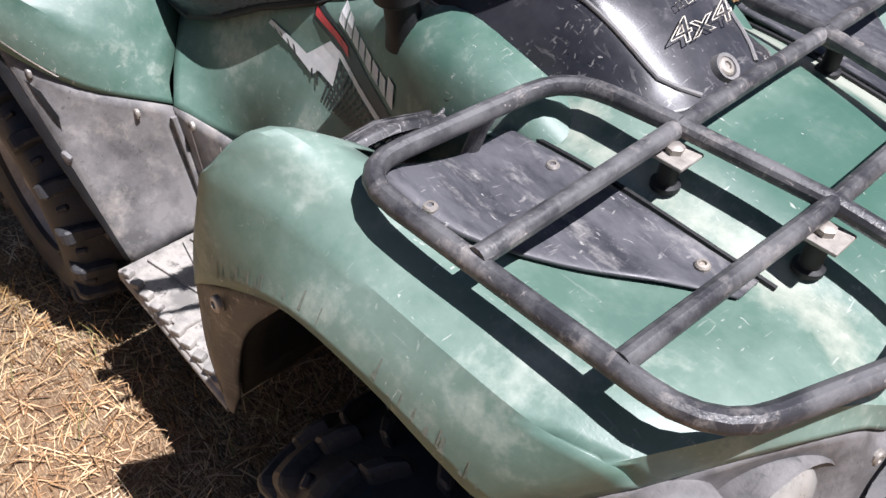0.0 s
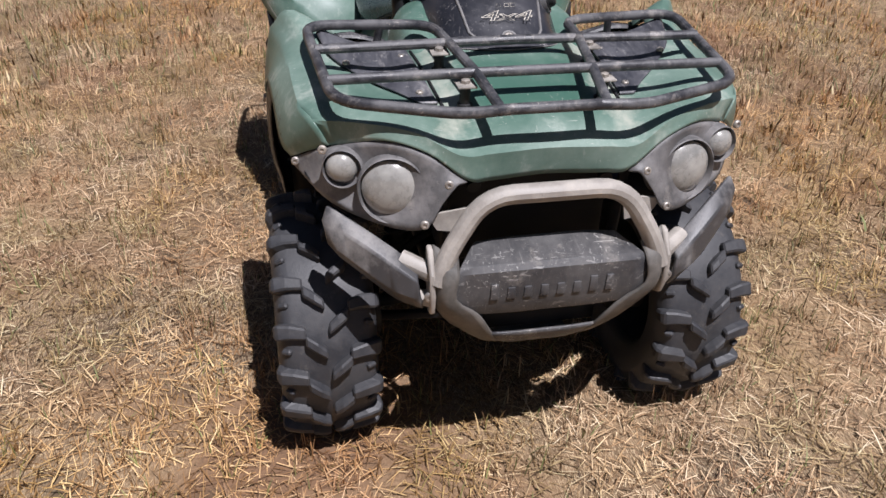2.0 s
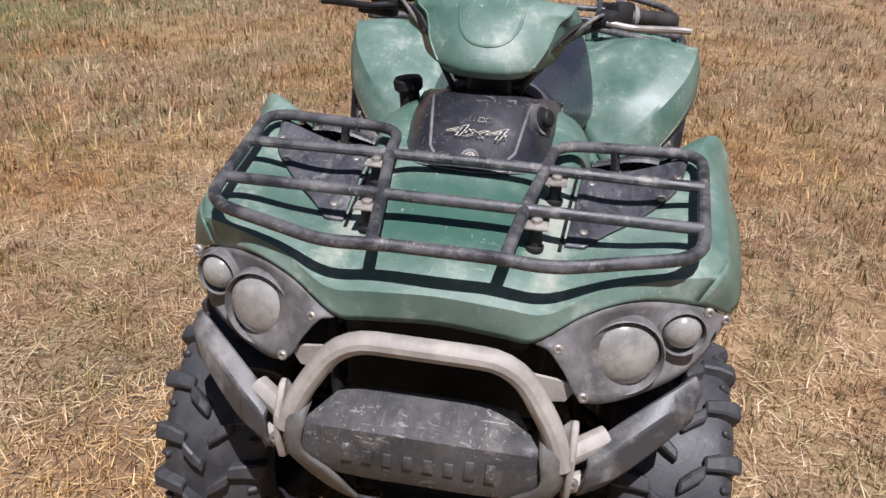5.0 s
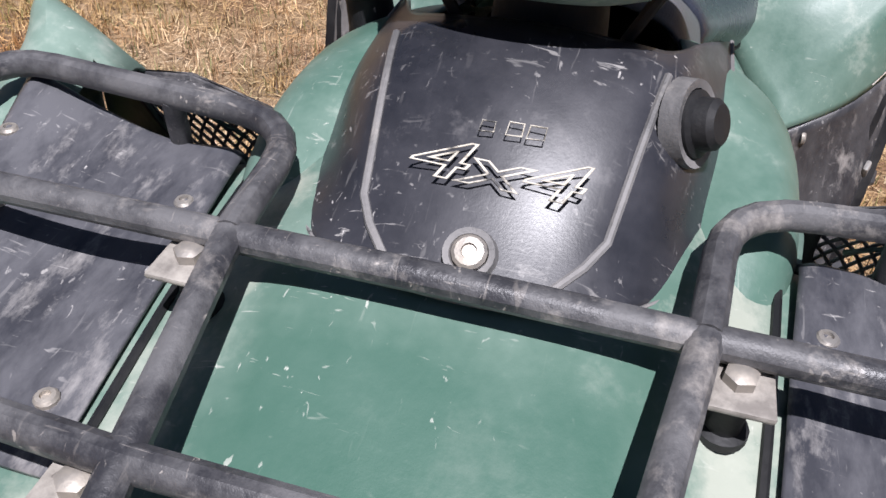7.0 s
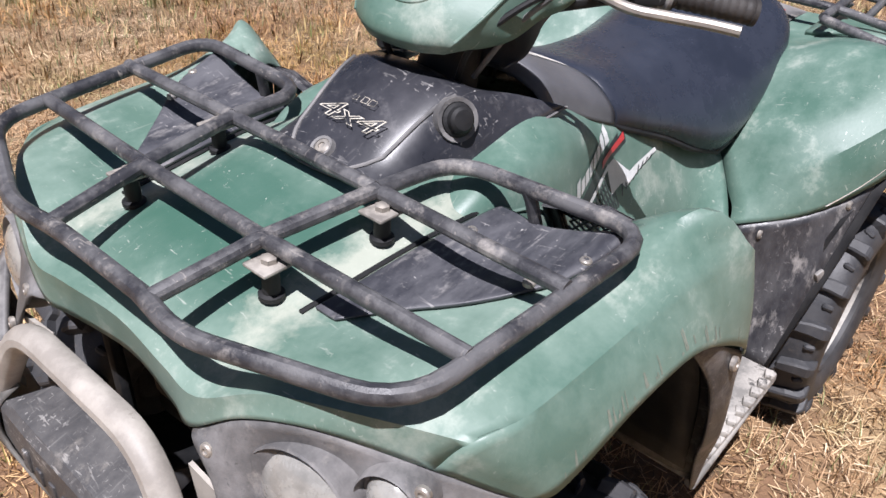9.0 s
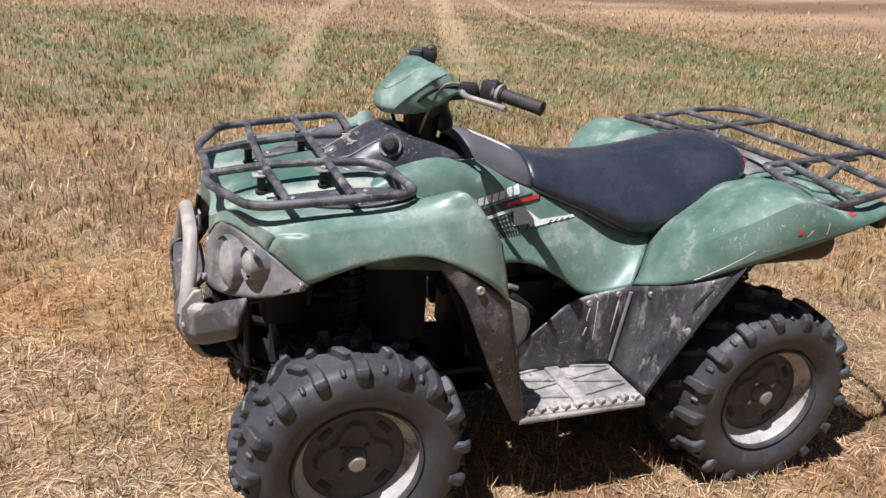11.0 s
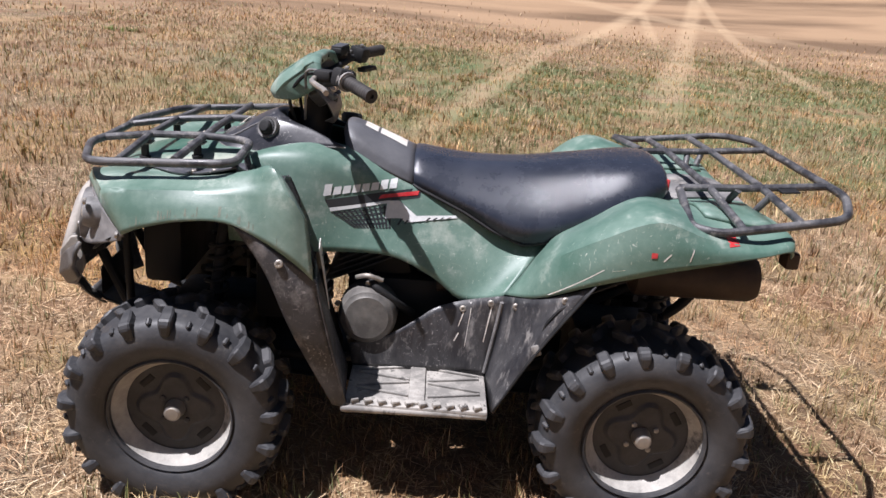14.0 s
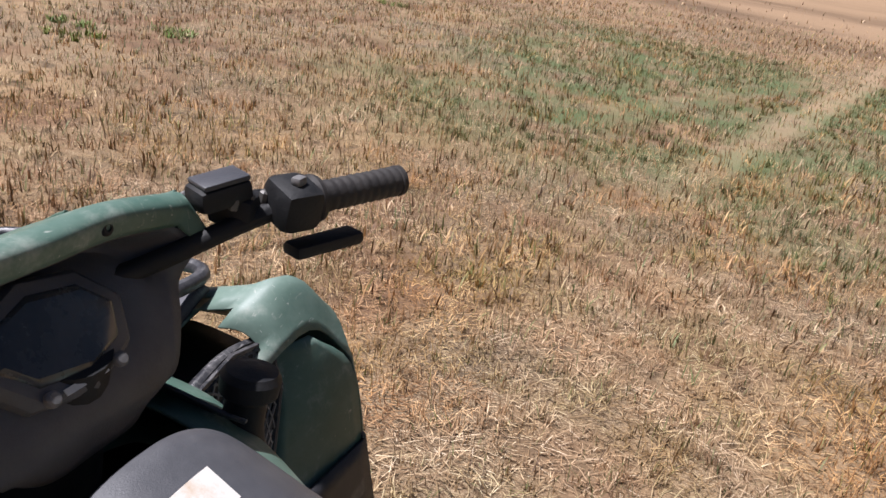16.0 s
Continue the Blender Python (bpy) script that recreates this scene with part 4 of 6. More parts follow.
# rear rack
rr = part("rear_rack", tube(rounded([(0.700, -0.235, 0.948), (0.665, -0.490, 0.915), (0.730, -0.520, 0.912), (1.055, -0.485, 0.962), (1.112, -0.34, 0.985), (1.112, 0.36, 0.990), (1.055, 0.505, 0.978),
          (0.730, 0.540, 0.930), (0.665, 0.525, 0.940), (0.700, 0.235, 0.955)], 0.05), 0.0115), RACK, quad, "worn black tubular rear luggage rack")
for y in (-0.235, 0.235):
    part("rack_rail", tube([(0.700, y, 0.952), (0.90, y, 0.965), (1.110, y, 0.986)], 0.0105), RACK, rr)
part("crossbar", tube([(0.790, -0.512, 0.922), (0.785, -0.235, 0.956), (0.785, 0.235, 0.958), (0.790, 0.532, 0.940)], 0.0105, 0.04), RACK, rr)
part("crossbar", tube([(0.935, -0.498, 0.946), (0.930, -0.235, 0.967), (0.930, 0.235, 0.969), (0.935, 0.518, 0.960)], 0.0105, 0.04), RACK, rr)
for s in (1, -1):
    part("rack_stay", tube([(0.86, s * 0.245, 0.960), (0.845, s * 0.20, 0.905)], 0.010), RACK, rr)
    part("rack_stay", tube([(0.93, s * 0.30, 0.965), (0.90, s * 0.27, 0.90)], 0.010), RACK, rr)
    part("bracket", block((0.05, 0.04, 0.006), (0.99, s * 0.265, 0.972), 0.002, (0, -5, 0)), GUT, rr)

cover_skin, side_covers = {}, {}
# black mud flaps behind the front wheels and the lower side covers with footboards
for s in (1, -1):
    flap = part("mud_flap", flip(loft([
        [(-0.470, 0.518, 0.838), (-0.400, 0.536, 0.812), (-0.262, 0.530, 0.716)],
        [(-0.390, 0.535, 0.730), (-0.330, 0.545, 0.700), (-0.255, 0.530, 0.660)],
        [(-0.335, 0.535, 0.600), (-0.285, 0.542, 0.570), (-0.225, 0.525, 0.540)],
        [(-0.285, 0.520, 0.490), (-0.240, 0.525, 0.465), (-0.195, 0.510, 0.440)],
        [(-0.212, 0.510, 0.352), (-0.195, 0.510, 0.350), (-0.178, 0.505, 0.348)]], 5, 5), s), BLACK, quad, "black plastic mud flap behind the front wheel", solid=0.005)
    part("flap_side", flip(loft([
        [(-0.266, 0.530, 0.710), (-0.280, 0.42, 0.70), (-0.300, 0.30, 0.685)],
        [(-0.225, 0.525, 0.540), (-0.240, 0.42, 0.54), (-0.260, 0.30, 0.54)],
        [(-0.178, 0.505, 0.348), (-0.190, 0.42, 0.348), (-0.200, 0.28, 0.350)]], 5, 4), s), BLACK, flap, solid=0.005)
    if s < 0:
      label = part("flap_label", flip(plate([(-0.270, 0.432, 0.765), (-0.276, 0.368, 0.772), (-0.252, 0.350, 0.585), (-0.240, 0.418, 0.590)], 0.002, (1, 0, 0.2)), s), PAPER, flap, "pale printed label strip")
      for k in range(6):
        part("print_bar", flip(block((0.0012, 0.040 - 0.006 * (k % 3), 0.006), (-0.2645 + 0.0044 * k, 0.398 - 0.003 * k, 0.735 - 0.026 * k), 0.0, (0, -8, 10)), s), INK, label, "bar of unreadable print")
    screw((-0.352, s * 0.546, 0.758), (0, s, 0.2), 0.011, flap)
    cover_skin[s] = flip(loft([
        [(-0.195, 0.285, 0.425), (-0.190, 0.285, 0.395), (-0.185, 0.286, 0.358)],
        [(-0.090, 0.280, 0.455), (-0.085, 0.283, 0.410), (-0.080, 0.287, 0.358)],
        [(0.000, 0.268, 0.512), (0.010, 0.280, 0.440), (0.020, 0.289, 0.358)],
        [(0.045, 0.262, 0.545), (0.055, 0.278, 0.455), (0.065, 0.290, 0.358)],
        [(0.118, 0.256, 0.572), (0.125, 0.280, 0.465), (0.130, 0.292, 0.358)],
        [(0.236, 0.308, 0.618), (0.225, 0.302, 0.490), (0.205, 0.298, 0.350)]], 5, 5), s)
    # cover and guard: darker plastic on the left, lighter grey on the right
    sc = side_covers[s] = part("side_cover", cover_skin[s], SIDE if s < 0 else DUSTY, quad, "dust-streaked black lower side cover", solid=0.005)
    part("rear_guard", flip(loft([
        [(0.236, 0.309, 0.618), (0.226, 0.303, 0.490), (0.206, 0.300, 0.350)],
        [(0.316, 0.427, 0.666), (0.272, 0.410, 0.525), (0.212, 0.395, 0.342)],
        [(0.396, 0.492, 0.718), (0.300, 0.472, 0.540), (0.216, 0.452, 0.336)],
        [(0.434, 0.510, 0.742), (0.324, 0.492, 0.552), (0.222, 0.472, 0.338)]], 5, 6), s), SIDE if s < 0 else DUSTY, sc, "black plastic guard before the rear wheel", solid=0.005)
    part("cover_step", flip(tube(glide([(0.234, 0.312, 0.600), (0.222, 0.306, 0.500), (0.204, 0.302, 0.370)], 5), 0.006, sides_n=8), s), DUSTY, sc)
    part("guard_tab", flip(block((0.022, 0.010, 0.030), (0.318, 0.490, 0.545), 0.004, (0, -28, 20)), s), DUSTY, sc)
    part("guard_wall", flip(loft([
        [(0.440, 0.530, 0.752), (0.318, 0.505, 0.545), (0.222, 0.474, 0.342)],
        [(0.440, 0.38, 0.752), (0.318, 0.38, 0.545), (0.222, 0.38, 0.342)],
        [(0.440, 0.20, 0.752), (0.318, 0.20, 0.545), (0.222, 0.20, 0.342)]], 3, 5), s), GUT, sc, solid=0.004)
    for x, y, z in ((0.128, 0.262, 0.552), (0.205, 0.292, 0.588), (0.268, 0.360, 0.612), (0.378, 0.482, 0.690)):
        screw((x, s * (y + 0.004), z), (0, s, 0.1), 0.010, sc)
    fb = part("footboard", block((0.39, 0.235, 0.022), (0.012, s * 0.385, 0.345), 0.006), TREAD, quad, "dust-caked ribbed footboard")
    for k in range(2):
        for j in range(4):
            part("tread_rib", block((0.15, 0.008, 0.008), (-0.085 + 0.2 * k, s * (0.295 + 0.045 * j), 0.359), 0.002, (0, 0, (-1) ** (j + k) * 12)), TREAD, fb)
    part("tread_rib", block((0.045, 0.21, 0.010), (0.012, s * 0.385, 0.360), 0.003), TREAD, fb, "raised centre strip")
    for j in range(10):
        part("foot_tooth", block((0.022, 0.018, 0.014), (-0.155 + j * 0.037, s * 0.492, 0.362), 0.003, (0, 0, 20)), TREAD, fb)
    part("foot_bar", tube([(-0.19, s * 0.500, 0.340), (0.205, s * 0.492, 0.338)], 0.011), TREAD, fb)

# dried mud along the fenders' lower edges, white drips on the covers, long scratches
luck = random.Random(5)
wall_trees = {1: tree_of(side_wall), -1: tree_of(flip(side_wall, -1))}
for s in (1, -1):
    low = [r[6] for r in hood_half]
    for k in range(26):
        q = 1 + luck.random() * 4.6
        a, b = low[int(q)], low[int(q) + 1]
        x, z = (a[i] + (b[i] - a[i]) * (q - int(q)) for i in (0, 2))
        w, h = luck.choice((0.002, 0.003, 0.004, 0.006)), luck.uniform(0.005, 0.026)
        geo = drape(wall_trees[s], [(x, 0.52 * s, z + 0.012), (x + w, 0.52 * s, z + 0.013), (x + w * 0.8, 0.51 * s, z + 0.010 + h), (x + w * 0.2, 0.51 * s, z + 0.010 + h)], (0, -s, 0), 0.0008, 2, 4, 0.2)
        part("dried_mud", geo, MUD, front_body, "tan streak of dried mud", smooth=False)
    for a, b, w in (((0.206, 0.580), (0.192, 0.465), 0.004), ((0.130, 0.545), (0.118, 0.500), 0.003), ((0.118, 0.480), (0.108, 0.455), 0.004), ((0.150, 0.560), (0.140, 0.440), 0.002)):
        sc_tree = tree_of(cover_skin[s])
        part("white_drip", drape(sc_tree, [(a[0], 0.3 * s, a[1]), (a[0] + w, 0.3 * s, a[1]), (b[0] + w * 0.5, 0.3 * s, b[1]), (b[0], 0.3 * s, b[1])], (0, -s, 0), 0.0015, 2, 6, 0.3), PAPER, side_covers[s], "whitish drip mark", smooth=False)
    for a, b, w in (((0.452, 0.800), (0.335, 0.690), 0.003), ((0.60, 0.865), (0.585, 0.845), 0.004), ((0.655, 0.880), (0.648, 0.850), 0.003), ((0.50, 0.81), (0.47, 0.80), 0.002)):
        part("scratch", drape(tree_of(fender_skin[s]), [(a[0], 0.5 * s, a[1]), (a[0] + w, 0.5 * s, a[1]), (b[0] + w, 0.5 * s, b[1]), (b[0], 0.5 * s, b[1])], (0, -s, 0), 0.001, 2, 8, 0.4), PAPER, rear_fenders[s], "pale scratch", smooth=False)

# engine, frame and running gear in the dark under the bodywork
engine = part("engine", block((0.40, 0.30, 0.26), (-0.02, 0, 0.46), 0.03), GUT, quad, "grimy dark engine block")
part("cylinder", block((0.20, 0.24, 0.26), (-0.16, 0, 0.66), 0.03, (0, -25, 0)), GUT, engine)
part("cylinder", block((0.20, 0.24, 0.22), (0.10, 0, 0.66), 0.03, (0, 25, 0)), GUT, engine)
for k in range(6):
    part("fin", block((0.22, 0.27, 0.006), (-0.19 + 0.012 * k, 0, 0.60 + 0.024 * k), 0.002, (0, -25, 0)), RIM, engine)
part("crankcase_cover", lathe([(-0.03, 0.088), (0.05, 0.085), (0.066, 0.076), (0.070, 0.066), (0.074, 0.062), (0.076, 0.001)], (-0.147, -0.215, 0.505), (0, -1, 0.08), 32), ALLOY, engine, "dusty cast clutch cover")
part("crankcase_cover", lathe([(-0.03, 0.11), (0.05, 0.108), (0.066, 0.095), (0.07, 0.001)], (-0.02, 0.20, 0.49), (0, 1, 0.08), 32), GUT, engine)
for k in range(5):
    a = radians(72 * k + 20)
    part("bolt", lathe([(0, 0.008), (0.01, 0.008), (0.011, 0.001)], (-0.147 + 0.094 * math.cos(a), -0.235, 0.505 + 0.094 * math.sin(a)), (0, -1, 0), 6), STEEL, engine)
part("hose", tube(glide([(-0.145, -0.20, 0.62), (-0.13, -0.255, 0.60), (-0.075, -0.25, 0.555), (-0.02, -0.20, 0.50)], 6), 0.012), GUT, engine)
part("clamp", tube(glide([(-0.185, -0.235, 0.615), (-0.150, -0.262, 0.632), (-0.110, -0.250, 0.615)], 5), 0.007), STEEL, engine, "bright metal linkage")
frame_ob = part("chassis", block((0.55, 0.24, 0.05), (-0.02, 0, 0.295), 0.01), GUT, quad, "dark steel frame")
# unseen pan, added to keep sunlight from leaking onto the ground below
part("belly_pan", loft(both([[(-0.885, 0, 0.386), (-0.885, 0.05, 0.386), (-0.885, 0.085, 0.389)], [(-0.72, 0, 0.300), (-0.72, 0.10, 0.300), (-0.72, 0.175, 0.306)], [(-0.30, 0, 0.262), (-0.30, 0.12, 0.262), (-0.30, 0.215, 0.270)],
     [(0.40, 0, 0.258), (0.40, 0.12, 0.258), (0.40, 0.215, 0.266)], [(0.60, 0, 0.285), (0.60, 0.10, 0.285), (0.60, 0.16, 0.292)]]), 3, 3), GUT, frame_ob, "unseen dark belly pan added to block light", solid=0.004)
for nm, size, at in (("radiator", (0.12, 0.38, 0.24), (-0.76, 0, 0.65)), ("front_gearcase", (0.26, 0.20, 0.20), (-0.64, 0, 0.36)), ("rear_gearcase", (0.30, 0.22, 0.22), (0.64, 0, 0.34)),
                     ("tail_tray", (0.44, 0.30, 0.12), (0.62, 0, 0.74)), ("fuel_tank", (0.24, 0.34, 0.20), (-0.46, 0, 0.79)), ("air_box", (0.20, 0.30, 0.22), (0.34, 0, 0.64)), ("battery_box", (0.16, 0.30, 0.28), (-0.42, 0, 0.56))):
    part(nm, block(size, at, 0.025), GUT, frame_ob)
for s in (1, -1):
    part("frame_tube", tube(rounded([(-0.96, s * 0.13, 0.60), (-0.86, s * 0.15, 0.40), (-0.45, s * 0.15, 0.31), (0.35, s * 0.15, 0.31), (0.80, s * 0.14, 0.55), (0.95, s * 0.13, 0.84)], 0.08), 0.016), GUT, frame_ob)
    part("frame_tube", tube(rounded([(-0.90, s * 0.14, 0.76), (-0.50, s * 0.14, 0.88), (-0.15, s * 0.12, 0.80), (0.35, s * 0.13, 0.74), (0.90, s * 0.13, 0.84)], 0.08), 0.015), GUT, frame_ob)
    part("radiator_guard", tube([(-0.86, s * 0.18, 0.42), (-0.86, s * 0.20, 0.76)], 0.012), GUT, frame_ob)
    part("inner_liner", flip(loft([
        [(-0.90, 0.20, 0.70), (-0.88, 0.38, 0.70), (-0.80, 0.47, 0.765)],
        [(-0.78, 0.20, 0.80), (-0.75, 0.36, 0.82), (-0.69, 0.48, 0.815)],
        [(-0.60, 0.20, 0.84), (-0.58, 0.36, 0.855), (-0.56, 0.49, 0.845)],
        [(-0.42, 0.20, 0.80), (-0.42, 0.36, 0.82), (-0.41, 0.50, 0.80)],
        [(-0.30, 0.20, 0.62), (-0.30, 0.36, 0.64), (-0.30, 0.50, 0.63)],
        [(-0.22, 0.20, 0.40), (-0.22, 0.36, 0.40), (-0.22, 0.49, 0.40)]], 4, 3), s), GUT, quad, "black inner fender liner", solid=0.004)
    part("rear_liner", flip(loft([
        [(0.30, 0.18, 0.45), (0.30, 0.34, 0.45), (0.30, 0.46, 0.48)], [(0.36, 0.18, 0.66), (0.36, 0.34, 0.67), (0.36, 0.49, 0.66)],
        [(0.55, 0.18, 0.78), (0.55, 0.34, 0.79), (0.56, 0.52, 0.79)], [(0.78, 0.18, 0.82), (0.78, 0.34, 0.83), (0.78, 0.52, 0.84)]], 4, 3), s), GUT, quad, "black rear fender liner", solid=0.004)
    for x, q in ((AXLE_F, -1), (AXLE_R, 1)):
        part("control_arm", tube([(x - 0.12, s * 0.13, 0.34), (x, s * 0.36, 0.27), (x + 0.12, s * 0.13, 0.34)], 0.013, 0.03), GUT, quad, "dark steel suspension arm")
        part("control_arm", tube([(x - 0.10, s * 0.14, 0.46), (x, s * 0.35, 0.38), (x + 0.10, s * 0.14, 0.46)], 0.012, 0.03), GUT, quad, "dark steel suspension arm")
        part("drive_shaft", tube([(x, s * 0.10, 0.33), (x, s * 0.42, HUB_Z)], 0.016), GUT, quad, "dark drive shaft")
        strut = part("shock_absorber", tube([(x + 0.03, s * 0.28, 0.36), (x + 0.06, s * 0.19, 0.74)], 0.018), GUT, quad, "dark coil-over shock absorber")
        coil = [Vector((x + 0.03, s * 0.28, 0.36)).lerp(Vector((x + 0.06, s * 0.19, 0.74)), 0.25 + 0.65 * k / 60) + Vector((math.cos(k * 0.78), math.sin(k * 0.78) * 0.9, 0)) * 0.034 for k in range(61)]
        part("coil_spring", tube(coil, 0.006, sides_n=6), GUT, strut)
muffler = part("exhaust_muffler", lathe([(0, 0.03), (0.02, 0.062), (0.34, 0.066), (0.36, 0.058), (0.365, 0.03), (0.33, 0.028), (0.33, 0.001)], (0.58, -0.275, 0.705), (1, -0.02, 0.03), 28), RUST, quad, "brown heat-stained exhaust muffler")
part("exhaust_pipe", tube(rounded([(0.60, -0.275, 0.705), (0.45, -0.24, 0.66), (0.25, -0.18, 0.60), (0.05, -0.16, 0.58)], 0.06), 0.02), RUST, muffler)

# front bumper: bar, skid plate, wings
bumper = part("bumper_bar", tube(rounded([(-1.018, 0.234, 0.615), (-1.005, 0.210, 0.680), (-0.990, 0.142, 0.788), (-0.990, -0.142, 0.788), (-1.005, -0.210, 0.680), (-1.018, -0.234, 0.615)], 0.07), 0.0195),
              BAR, quad, "tan dust-coated tubular bumper bar")
skid_half = [
    [(-0.955, 0, 0.674), (-0.955, 0.08, 0.674), (-0.958, 0.150, 0.669)],
    [(-1.024, 0, 0.653), (-1.024, 0.10, 0.653), (-1.022, 0.192, 0.650)],
    [(-1.034, 0, 0.641), (-1.034, 0.10, 0.641), (-1.030, 0.198, 0.638)],
    [(-1.037, 0, 0.585), (-1.037, 0.10, 0.585), (-1.032, 0.205, 0.585)],
    [(-1.030, 0, 0.536), (-1.030, 0.10, 0.536), (-1.026, 0.200, 0.540)],
]
skid = part("skid_plate", loft(both(skid_half), 1, 3), SKID, quad, "dusty dark front skid plate with raised bars", solid=0.006, bevel=0.005)
for s in (1, -1):
    part("side_plate", flip(loft([
        [(-1.000, 0.190, 0.664), (-1.006, 0.215, 0.678), (-0.985, 0.240, 0.688)],
        [(-1.036, 0.194, 0.640), (-1.036, 0.222, 0.640), (-1.012, 0.246, 0.640)],
        [(-1.040, 0.198, 0.585), (-1.040, 0.224, 0.585), (-1.012, 0.245, 0.585)],
        [(-1.033, 0.150, 0.538), (-1.030, 0.208, 0.545), (-1.000, 0.234, 0.545)],
        [(-1.012, 0.114, 0.470), (-1.005, 0.165, 0.478), (-0.975, 0.198, 0.482)],
        [(-0.985, 0.095, 0.428), (-0.978, 0.130, 0.432), (-0.945, 0.160, 0.440)]], 3, 4), s), SKID_SIDE, skid, "dust-caked side of the skid plate", solid=0.006)
part("lower_lip", loft(both([[(-1.010, 0, 0.466), (-1.010, 0.06, 0.466), (-1.010, 0.116, 0.468)], [(-0.992, 0, 0.430), (-0.992, 0.06, 0.430), (-0.984, 0.100, 0.430)],
                             [(-0.955, 0, 0.402), (-0.955, 0.05, 0.402), (-0.950, 0.085, 0.406)], [(-0.880, 0, 0.385), (-0.880, 0.05, 0.385), (-0.880, 0.085, 0.388)]]), 3, 3), SKID, skid, "dusty bent lower lip", solid=0.006)
# a near-black sheet paints the shade inside the skid plate's opening
part("slot_shade", block((0.006, 0.25, 0.09), (-0.968, 0, 0.500), 0.002), GUT, skid, "dark sheet painting shade into the skid plate opening")
for k in range(8):
    part("emboss_bar", block((0.006, 0.019, 0.036 if k in (0, 6, 7) else 0.026), (-1.0370, 0.122 - 0.0345 * k, 0.596 if k in (0, 6, 7) else 0.591), 0.002, (0, 0, 0), 0.8), SKID, skid, "raised bar in place of the maker's name")
for s in (1, -1):
    part("bumper_bracket", plate(sides([(-0.978, 0.240, 0.685), (-0.996, 0.240, 0.682), (-1.028, 0.240, 0.640), (-1.034, 0.240, 0.590), (-1.022, 0.238, 0.545), (-0.990, 0.236, 0.530), (-0.960, 0.236, 0.600)], s), 0.012, (0, s, 0)), BAR, bumper, "dusty flat bracket", bevel=0.004)
    part("bumper_stub", tube(sides([(-1.00, 0.235, 0.625), (-0.965, 0.30, 0.648)], s), 0.020), BAR, bumper)
    part("bumper_stub", tube(sides([(-1.01, 0.235, 0.570), (-0.975, 0.30, 0.575)], s), 0.017), BAR, bumper)
    wing = part("bumper_wing", flip(loft([
        [(-0.985, 0.268, 0.640), (-0.960, 0.315, 0.675), (-0.925, 0.375, 0.710), (-0.890, 0.436, 0.740)],
        [(-1.018, 0.272, 0.622), (-0.990, 0.325, 0.655), (-0.950, 0.385, 0.688), (-0.900, 0.448, 0.712)],
        [(-1.025, 0.270, 0.585), (-1.000, 0.325, 0.600), (-0.962, 0.380, 0.630), (-0.912, 0.440, 0.665)],
        [(-1.012, 0.262, 0.552), (-0.985, 0.310, 0.562), (-0.945, 0.360, 0.590), (-0.908, 0.415, 0.625)]], 1, 3), s), WING, quad, "scuffed grey bumper end wing", solid=0.012, bevel=0.004)
    screw((-1.026, s * 0.250, 0.590), (-1, s * 0.1, 0), 0.012, wing)
    part("tow_bracket", plate(sides([(-0.955, 0.16, 0.745), (-0.955, 0.245, 0.735), (-0.955, 0.225, 0.70), (-0.955, 0.17, 0.69)], s), 0.006, (1, 0, 0)), BAR, bumper, "pale bracket behind the bar")


